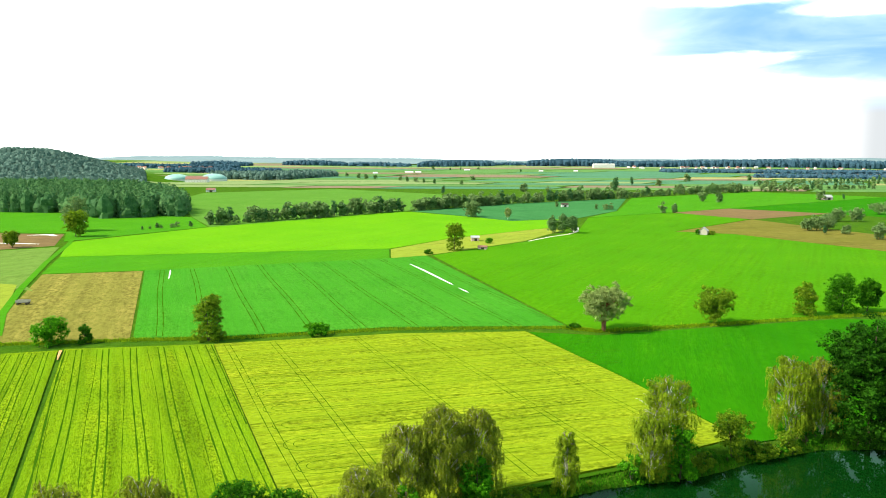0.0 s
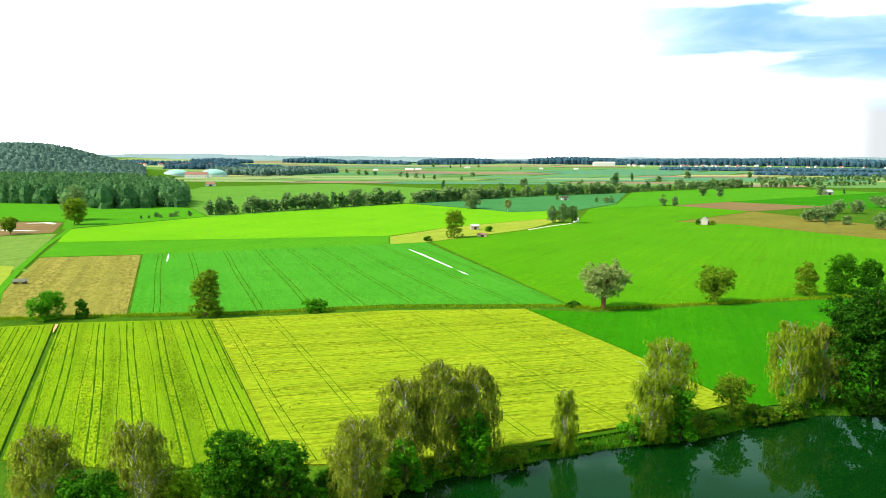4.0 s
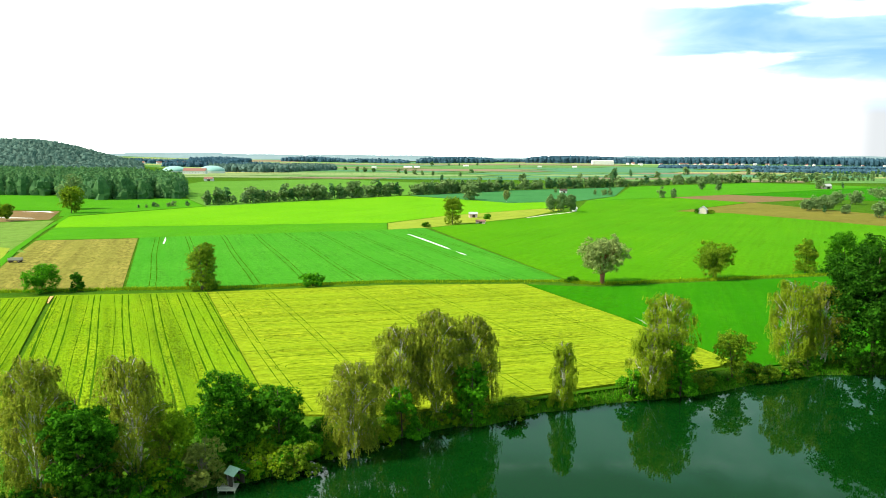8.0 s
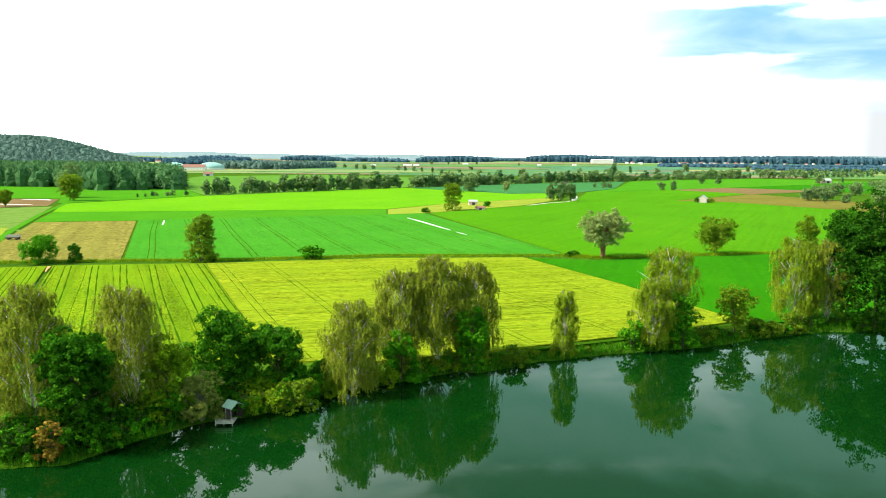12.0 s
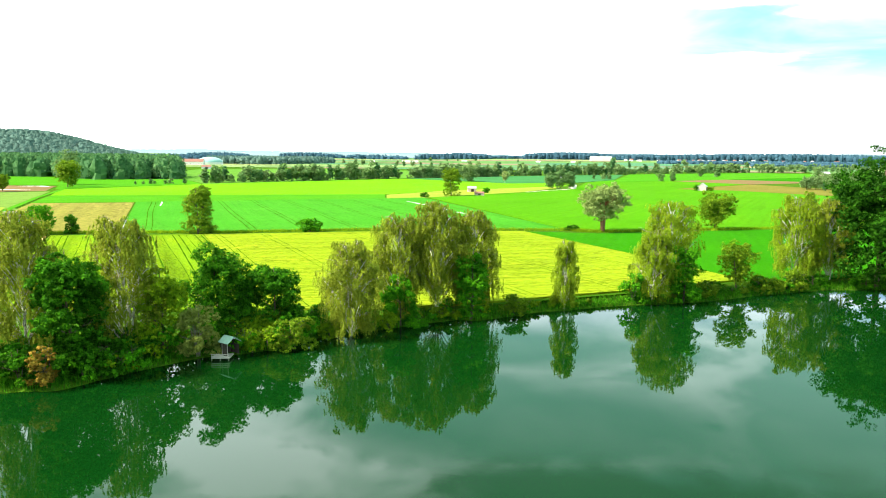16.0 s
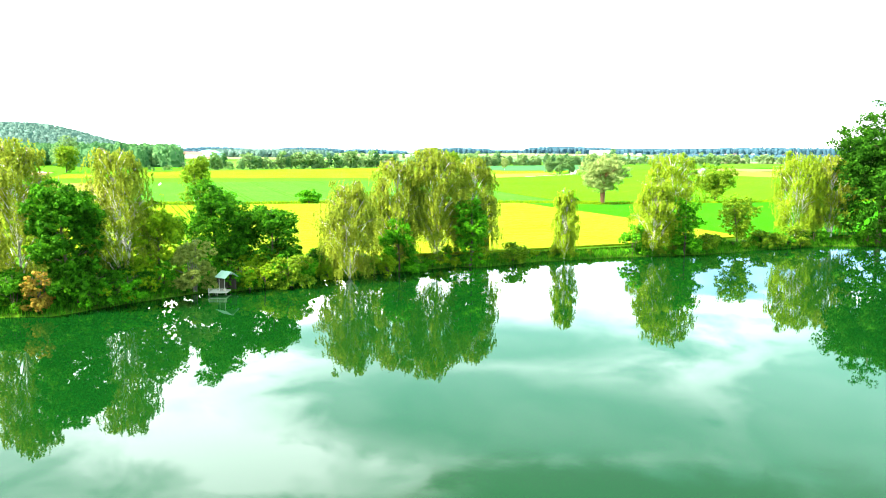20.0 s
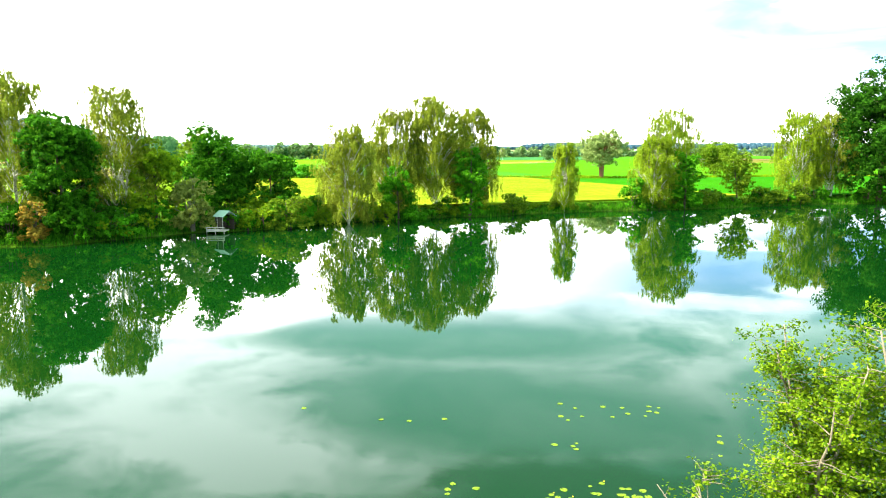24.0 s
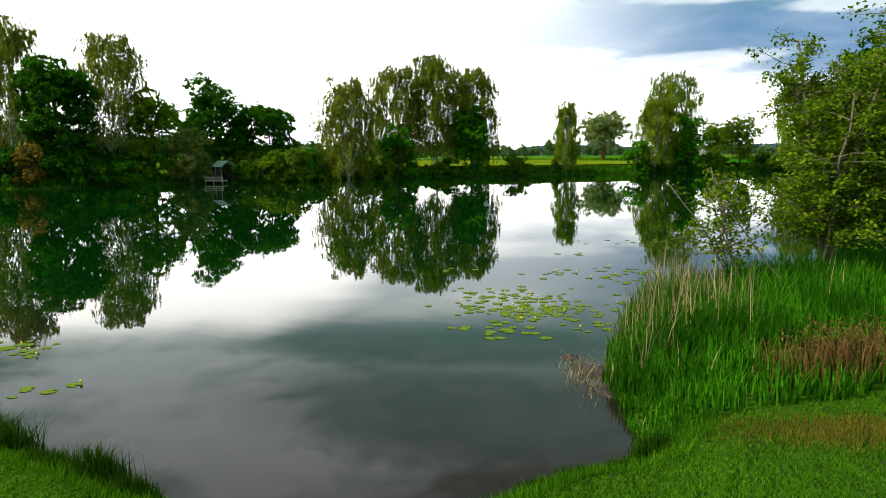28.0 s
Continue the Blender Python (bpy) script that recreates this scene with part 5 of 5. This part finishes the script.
def wagon():
    base = new("farm_wagon")
    base.location, base.rotation_euler = (-190.0, 262.5, FIELD_Z + 0.12), (0, 0, radians(12))
    tagged(base, "old dark grey farm wagon on the stubble", "wagon")
    bm = bmesh.new()
    box(bm, -2.4, 2.4, -1.0, 1.0, 0.8, 1.0)
    part("bed", bm, MAT["dark_wood"], base)
    for y in (-1.0, 1.0):
        bm = bmesh.new()
        box(bm, -2.4, 2.4, y - 0.04, y + 0.04, 1.0, 1.9)
        part("side_board", bm, MAT["grey_wood"], base)
    bm = bmesh.new()
    box(bm, 2.3, 3.8, -0.06, 0.06, 0.6, 0.72)
    part("drawbar", bm, MAT["dark_wood"], base)
    for x in (-1.6, 1.6):
        for y in (-1.05, 1.05):
            bm = bmesh.new()
            bmesh.ops.create_cone(bm, cap_ends=True, segments=16, radius1=0.48, radius2=0.48, depth=0.25,
                                  matrix=Matrix.Translation((x, y, 0.48)) @ Matrix.Rotation(radians(90), 4, "X"))
            wheel = part("wheel", bm, MAT["dark_wood"], base)
            bm = bmesh.new()
            bmesh.ops.create_cone(bm, cap_ends=True, segments=10, radius1=0.14, radius2=0.1, depth=0.32,
                                  matrix=Matrix.Translation((x, y, 0.48)) @ Matrix.Rotation(radians(90), 4, "X"))
            part("hub", bm, MAT["grey_wood"], wheel)


wagon()
ribbon("puddle_strip", "short white bare strip along a wheel track", [(-171.5, 350), (-166, 338), (-160.3, 325)], [0.4, 0.8, 0.5], MAT["wet_white"], FIELD_Z + 0.38)
ribbon("bare_patch", "bare reddish earth at the field corner", [(-133.6, 199.5), (-131, 194.5), (-128.5, 190)], [0.9, 0.7, 0.3], plain("red_earth", (0.50, 0.26, 0.10), 0.95), FIELD_Z + 0.38)
ribbon("puddle_strip", "pale puddles on bare soil", [(-345, 448), (-325, 447), (-308, 446)], [1.0, 5.0, 2.0], MAT["wet_white"], FIELD_Z + 0.16)
ribbon("puddle_strip", "pale puddles on bare soil", [(-350, 494), (-337, 500), (-326, 492)], [2.0, 7.0, 3.0], MAT["wet_white"], FIELD_Z + 0.16)
ribbon("grass_track", "faint pale track across the meadow", [(39.8, 477.0), (110, 425), (189.2, 369.1)], 0.9, MAT["meadow_mid"], FIELD_Z + 0.21)


# ---- grasses ----
def blades(rng, at, tall, wide, lean=0.25, parts=3):
    """Tapered bent blades as strips of quads: (n * parts, 4, 3)."""
    n = len(at)
    a = rng.uniform(0, 2 * np.pi, n)
    side = np.stack([np.cos(a), np.sin(a), np.zeros(n)], axis=-1)
    b = rng.uniform(0, 2 * np.pi, n)
    bend = np.stack([np.cos(b), np.sin(b), np.zeros(n)], axis=-1) * (np.abs(rng.normal(0, lean, n)) * tall)[:, None]
    out = []
    for k in range(parts):
        row = []
        for t in (k / parts, (k + 1) / parts):
            c = at + np.array((0, 0, 1.0)) * (tall * t * (1 - 0.12 * t))[:, None] + bend * t ** 2
            w = side * (wide * (1 - t) ** 0.7 * 0.5 + wide * 0.03)[:, None]
            row.append((c - w, c + w))
        out.append(np.stack([row[0][0], row[0][1], row[1][1], row[1][0]], axis=1))
    return np.concatenate(out)


def along_shore(rng, n, x0, x1, back=(0.0, 1.0), y_min=60):
    """Points on the far bank, a little way in from the water's edge."""
    pts = [p for p in SHORE if p[1] >= y_min and x0 - 20 <= p[0] <= x1 + 20]
    pts = np.array(pts, float)
    seg = np.linalg.norm(np.diff(pts, axis=0), axis=1)
    s = rng.uniform(0, seg.sum(), n)
    i = np.searchsorted(np.cumsum(seg), s)
    f = (s - np.concatenate([[0], np.cumsum(seg)])[i]) / seg[i]
    p = pts[i] + (pts[i + 1] - pts[i]) * f[:, None]
    d = unit(pts[i + 1] - pts[i])
    p = p + np.stack([-d[:, 1], d[:, 0]], axis=-1) * rng.uniform(*back, n)[:, None]
    k = (p[:, 0] > x0) & (p[:, 0] < x1)
    return p[k]


rng = np.random.default_rng(400)
p = along_shore(rng, 16000, -80, 120, (-0.2, 3.5))
z = height(p[:, 0], p[:, 1])
k = z > -0.05
at = np.column_stack([p, z])[k]
tagged(new("bank_sedge", quads("bank_sedge", blades(rng, at, rng.uniform(0.3, 1.1, len(at)), np.full(len(at), 0.12), 0.3, 2), MAT["reed"])),
       "rough green sedge and grass along the far bank", "grass", kind="stuff")
# tall grass in the ditch between the fields
line = np.array([(-210, 185), (-155.4, 205.0), (-118.6, 214.0), (-89.2, 219.2), (-38.7, 236.9), (21.1, 245.0), (32.0, 241.0), (73.3, 254.8), (120.9, 271.8), (160, 284)], float)
n = 12000
i = rng.integers(0, len(line) - 1, n)
f = rng.uniform(0, 1, n)[:, None]
q = line[i] + (line[i + 1] - line[i]) * f + rng.normal(0, 0.8, (n, 2))
at = np.column_stack([q, np.full(n, FIELD_Z)])
tagged(new("ditch_grass", quads("ditch_grass", blades(rng, at, rng.uniform(0.4, 1.3, n), np.full(n, 0.25), 0.3, 2), MAT["lime_leaf"])),
       "tall yellow green grass along the ditch", "grass", kind="stuff")
# low growth under the bank trees
SHRUB = "low dense green shrub at the water's edge"
k = 0
for x0, x1, n, lo, hi, mats in [(-78, -46, 36, 1.8, 4.6, ("dark_leaf", "dark_leaf", "dark_leaf", "green_leaf")), (-46, -26, 26, 1.8, 4.6, ("green_leaf", "lime_leaf", "dark_leaf")),
                                (-26, -1, 20, 1.0, 2.8, ("green_leaf", "lime_leaf")), (1, 24, 8, 0.8, 1.6, ("olive_leaf", "lime_leaf")),
                                (24, 66, 22, 1.4, 3.2, ("olive_leaf", "green_leaf", "dark_leaf")), (66, 110, 14, 2.0, 4.0, ("green_leaf", "dark_leaf"))]:
    pts = along_shore(rng, 240, x0, x1, (0.1, 3.0 + (3.0 if x0 < -40 else 0.0)))[:n]
    for x, y in pts:
        h = rng.uniform(lo, hi)
        bush(SHRUB, float(x), float(y), h, h * rng.uniform(1.3, 2.0), 500 + k, mats[k % len(mats)], int(430 * h), 0.23, 16, 3, group="shrubs along the far bank")
        k += 1


# ---- the near bank ----
def in_reeds(x, y):
    """The reed bed right of the open water."""
    d = shore_distance(x, y)
    front = 6.95 + np.clip(x - 2.0, 0, None) ** 0.6 + 0.12 * np.sin(x * 2.3)
    return (x > 2.0) & (x < 16) & (y > front) & (d > -0.25) & (y < 19)


n = 70000
x, y = rng.uniform(2.0, 14, n), rng.uniform(7, 19, n)
with np.errstate(invalid="ignore"):
    k = in_reeds(x, y)
x, y = x[k][:20000], y[k][:20000]
z = np.maximum(height(x, y), -0.1)
front = y - (6.95 + np.clip(x - 2.0, 0, None) ** 0.6)
tall = np.clip(0.4 + 0.26 * front, 0.3, 1.02) * rng.uniform(0.7, 1.2, len(x)) * np.clip(0.45 + (x - 2.2) * 0.55, 0.3, 1.0) * (0.82 + 0.22 * np.sin(x * 2.6 + 1.7 * np.sin(y * 1.9)) * np.sin(y * 2.2 + x))
tagged(new("reed_bed", quads("reed_bed", blades(rng, np.column_stack([x, y, z]), tall, np.full(len(x), 0.034), 0.24, 3), MAT["reed"])),
       "dense bright green reeds on the near bank", "reeds", kind="stuff")
k = rng.uniform(0, 1, len(x)) < np.where((x < 4.8) & (y > 11.3), 0.22, np.where((x < 3.0) & (y > 9.6), 0.1, 0.006))
at = np.column_stack([x, y, z])[k]
tagged(new("dry_reeds", quads("dry_reeds", blades(rng, at, tall[k] * rng.uniform(1.1, 1.9, len(at)), np.full(len(at), 0.02), 0.2, 3), MAT["straw"])),
       "dry straw coloured reed stalks at the water", "reeds", kind="stuff")
for cx, cy, n in [(5.2, 9.6, 420), (6.1, 9.9, 380), (4.5, 9.3, 160), (6.6, 10.3, 260)]:
    q = np.column_stack([rng.normal(cx, 0.34, n), rng.normal(cy, 0.16, n)])
    zz = height(q[:, 0], q[:, 1])
    stalks = blades(rng, np.column_stack([q, zz]), rng.uniform(0.35, 0.8, n), np.full(n, 0.022), 0.2, 3)
    heads = leaves_at(rng, np.column_stack([q + rng.normal(0, 0.05, (n, 2)), zz + rng.uniform(0.35, 0.8, n)]), np.tile((0, -0.6, 0.4), (n, 1)), 0.016, 3.2, hang=1.5)
    tagged(new("dry_dock", quads("dry_dock", np.concatenate([stalks, heads]), MAT["dock"])), "withered brown dock plants in the reeds", "plants", kind="stuff")
# mown lawn and rough edge
n = 150000
x, y = rng.uniform(-8, 9, n), rng.uniform(4.6, 9.8, n)
d = shore_distance(x, y)
k = (d > 0.02) & ~((x > 2.0) & (y > 7.1 + np.clip(x - 2.0, 0, None) ** 0.6))
x, y, d = x[k], y[k], d[k]
tall = np.where(d < 0.6, rng.uniform(0.04, 0.16, len(x)), rng.uniform(0.02, 0.06, len(x)))
tagged(new("lawn_grass", quads("lawn_grass", blades(rng, np.column_stack([x, y, height(x, y)]), tall, np.full(len(x), 0.012), 0.4, 1), MAT["lawn"])),
       "short mown lawn grass on the near bank", "grass", kind="stuff")
n = 9000
q = np.column_stack([rng.normal(4.7, 0.9, n), rng.normal(7.65, 0.25, n)])
q = q[(shore_distance(q[:, 0], q[:, 1]) > 0.5) & (q[:, 1] < 8.6)]
tagged(new("dry_grass", quads("dry_grass", blades(rng, np.column_stack([q, height(q[:, 0], q[:, 1])]), rng.uniform(0.03, 0.08, len(q)), np.full(len(q), 0.012), 0.4, 1), MAT["dry_lawn"])),
       "yellowed patch of dry grass on the lawn", "grass", kind="stuff")
n = 150
q = np.column_stack([rng.normal(1.78, 0.2, n), rng.normal(10.5, 0.55, n)])
tagged(new("dead_stalks", quads("dead_stalks", blades(rng, np.column_stack([q, np.full(n, -0.03)]), rng.uniform(0.08, 0.36, n), np.full(n, 0.014), 0.5, 3), MAT["straw"])),
       "short dead reed stalks standing in the shallows", "reeds", kind="stuff")


def mud_patch(x, y, rx, ry, seed):
    """A low uneven mud bank just breaking the water."""
    r = np.random.default_rng(seed)
    bm = bmesh.new()
    top = bm.verts.new((0, 0, 0.035))
    rings = []
    for f, z in ((0.35, 0.03), (0.7, 0.018), (1.0, -0.03)):
        rings.append([bm.verts.new((rx * f * math.cos(a) * (1 + r.uniform(-0.25, 0.25)), ry * f * math.sin(a) * (1 + r.uniform(-0.25, 0.25)), z + r.uniform(-0.008, 0.012)))
                      for a in np.linspace(0, 2 * math.pi, 18, endpoint=False)])
    for i in range(18):
        j = (i + 1) % 18
        bm.faces.new((top, rings[0][i], rings[0][j]))
        for lo, hi in zip(rings, rings[1:]):
            bm.faces.new((lo[i], hi[i], hi[j], lo[j]))
    me = bpy.data.meshes.new("mud_bank")
    bm.to_mesh(me)
    bm.free()
    me.materials.append(MAT["mud"])
    ob = tagged(new("mud_bank", me), "low wet brown mud bank breaking the shallow water", "mud", kind="structure")
    ob.location = (x, y, 0.0)


mud_patch(1.95, 10.9, 0.38, 0.55, 71)
mud_patch(2.05, 9.9, 0.22, 0.4, 72)
mud_patch(1.62, 11.6, 0.18, 0.2, 73)
for i, (cx, cy, r, h) in enumerate([(-5.1, 6.95, 0.3, 0.55), (-5.7, 7.2, 0.34, 0.55), (-3.6, 6.3, 0.26, 0.45), (-3.1, 6.0, 0.2, 0.28), (-4.3, 6.55, 0.25, 0.24), (-6.8, 7.6, 0.6, 0.7), (-7.8, 8.1, 0.6, 0.8), (0.8, 6.55, 0.16, 0.14), (1.25, 6.8, 0.2, 0.16), (1.75, 7.0, 0.18, 0.2), (2.1, 7.4, 0.2, 0.3)]):
    m = int(900 * r / 0.4)
    q = np.column_stack([rng.normal(cx, r * 0.5, m), rng.normal(cy, r * 0.4, m)])
    zz = np.maximum(height(q[:, 0], q[:, 1]), 0.0)
    tagged(new("grass_tuft", quads("grass_tuft", blades(rng, np.column_stack([q, zz]), rng.uniform(0.4, 1.0, m) * h, np.full(m, 0.014), 0.28, 3), MAT["sedge"])),
           "tufted dark green sedge on the near bank", "grass", "tufts on the near bank")


# ---- lily pads ----
def pad_model():
    bm = bmesh.new()
    c = bm.verts.new((0, 0, 0.004))
    ring = []
    for i in range(17):
        a = radians(14 + 332 * i / 16)
        r = 1.0 + 0.05 * math.sin(3 * a)
        ring.append(bm.verts.new((r * math.cos(a) * 1.15, r * math.sin(a), 0.01 + 0.012 * math.sin(2 * a))))
    for u, w in zip(ring, ring[1:]):
        bm.faces.new((c, u, w))
    me = bpy.data.meshes.new("lily_pad")
    bm.to_mesh(me)
    bm.free()
    me.materials.append(MAT["pad"])
    return me


PAD = pad_model()
bm = bmesh.new()
bmesh.ops.create_icosphere(bm, subdivisions=1, radius=0.026)
FLOWER = bpy.data.meshes.new("flower")
bm.to_mesh(FLOWER)
bm.free()
FLOWER.materials.append(MAT["flower"])
for cx, cy, sx, sy, n in [(0.95, 15.7, 0.85, 1.05, 165), (0.2, 13.0, 0.35, 0.35, 8), (4.2, 20.4, 0.75, 0.7, 30), (4.0, 17.9, 0.5, 0.7, 20), (2.1, 20.4, 0.5, 0.4, 10), (-1.0, 20.8, 0.35, 0.3, 4),
                          (-8.2, 11.3, 0.5, 0.4, 26), (-6.3, 9.4, 0.4, 0.2, 6), (-4.0, 26.5, 1.4, 0.8, 4), (3.7, 27.5, 0.6, 0.5, 5), (6.0, 28.0, 1.0, 0.4, 10), (3.0, 24.3, 0.4, 0.3, 4),
                          (8.6, 25.3, 0.5, 0.4, 4), (7.8, 23.6, 0.5, 0.3, 4), (-0.5, 17.2, 0.5, 0.4, 5)]:
    for i in range(n):
        x, y = rng.normal(cx, sx), rng.normal(cy, sy)
        if float(shore_distance(np.array(x), np.array(y))) > -0.3:
            continue
        pad = tagged(new("lily_pad", PAD), "round yellow green lily pad floating on the lake", "lily pad", "lily pads")
        s = rng.uniform(0.06, 0.115)
        pad.matrix_basis = Matrix.Translation((x, y, 0.006)) @ Matrix.Rotation(rng.uniform(0, 6.28), 4, "Z") @ Matrix.Scale(s, 4)
        if rng.uniform() < 0.1:
            fl = tagged(new("water_lily", FLOWER), "small yellow water lily bud above its pads", "flower", "water lilies")
            fl.location = (x + 0.08, y + 0.05, 0.05)


# ---- the near tree ----
def near_tree(label, x, y, h, reach, seed, stems, twigs, leaf_n, lean_to=(0, 0), low=0.6, thick=0.011):
    """A many-stemmed bankside tree: stems, limbs, thin twigs and single leaves along each twig."""
    rng = np.random.default_rng(seed)
    base = new("bank_tree")
    base.location = (x, y, max(float(height(x, y)), 0.0) - 0.03)
    tagged(base, label, "tree")
    stem_lines = []
    for s in range(stems):
        a = rng.uniform(0, 6.28)
        tip = Vector((lean_to[0] + math.cos(a) * reach * 0.45, lean_to[1] + math.sin(a) * reach * 0.45, h * rng.uniform(0.72, 1.0)))
        pts = [Vector((math.cos(a) * 0.12, math.sin(a) * 0.12, -0.2))]
        for k in range(1, 7):
            e = k / 6
            pts.append(Vector((tip.x * e ** 1.3, tip.y * e ** 1.3, tip.z * e)) + Vector(rng.normal(0, 0.05, 3)))
        tb = Tubes()
        tb.add(pts, [thick * h * (1 - 0.85 * k / 6) + 0.007 for k in range(7)], 7)
        part_mesh("stem", tb.mesh("stem", MAT["grey_bark"]), base)
        stem_lines.append(pts)
    tb, at, out = Tubes(), [], []
    for t in range(twigs):
        pts = stem_lines[int(rng.integers(stems))]
        e = rng.uniform(0.22, 1.0)
        i = min(int(e * 6), 5)
        p = pts[i].lerp(pts[i + 1], e * 6 - i)
        a = rng.uniform(0, 6.28)
        L = reach * rng.uniform(0.3, 0.75) * (1.15 - 0.6 * e)
        up = rng.uniform(-0.1, 0.7)
        q = [p + Vector((math.cos(a), math.sin(a), up * (1 - 0.35 * f))) * (L * f) + Vector(rng.normal(0, 0.03, 3)) for f in (0, 0.35, 0.7, 1.0)]
        tb.add(q, [0.018, 0.012, 0.008, 0.004], 4)
        m = max(6, int(leaf_n * rng.uniform(0.6, 1.4)))
        for f in rng.uniform(0.15, 1.05, m) ** 0.8:
            j = min(int(f * 3), 2)
            c = q[j].lerp(q[j + 1], f * 3 - j) + Vector(rng.normal(0, 0.10, 3))
            if c.z > low * 0.5:
                at.append(c)
                out.append((math.cos(a) * 0.3, math.sin(a) * 0.3, 0.8))
    tagged(part_mesh("twig", tb.mesh("twig", MAT["grey_bark"]), base), kind="stuff")
    at = np.array([tuple(c) for c in at])
    part_mesh("crown", quads("crown", leaves_at(rng, at, np.array(out), 0.064, 1.5, 0.12, 0.3), MAT["near_leaf"]), base)
    return base


near_tree("many stemmed bright green alder at the water", 8.0, 16.9, 5.9, 2.7, 801, 8, 340, 74)
near_tree("many stemmed bright green alder at the water", 10.6, 16.4, 7.4, 3.1, 802, 8, 340, 74)
near_tree("thin leaning sapling with sparse leaves", 5.6, 15.6, 3.0, 1.6, 803, 4, 60, 26, (-0.9, 0.2), 0.3, 0.006)


def dead_branch(label, pts, r):
    base = new("dead_branch")
    tagged(base, label, "branch")
    base.location = pts[0]
    tb = Tubes()
    q = [Vector(p) - Vector(pts[0]) for p in pts]
    tb.add(q, [r * (1 - 0.7 * i / (len(q) - 1)) for i in range(len(q))], 6)
    part_mesh("bare_stem", tb.mesh("bare_stem", MAT["grey_bark"]), base)


dead_branch("bare grey dead branch leaning over the reeds", [(6.6, 14.6, 0.4), (6.0, 14.9, 1.1), (5.5, 15.2, 1.9), (4.9, 15.6, 2.7)], 0.028)
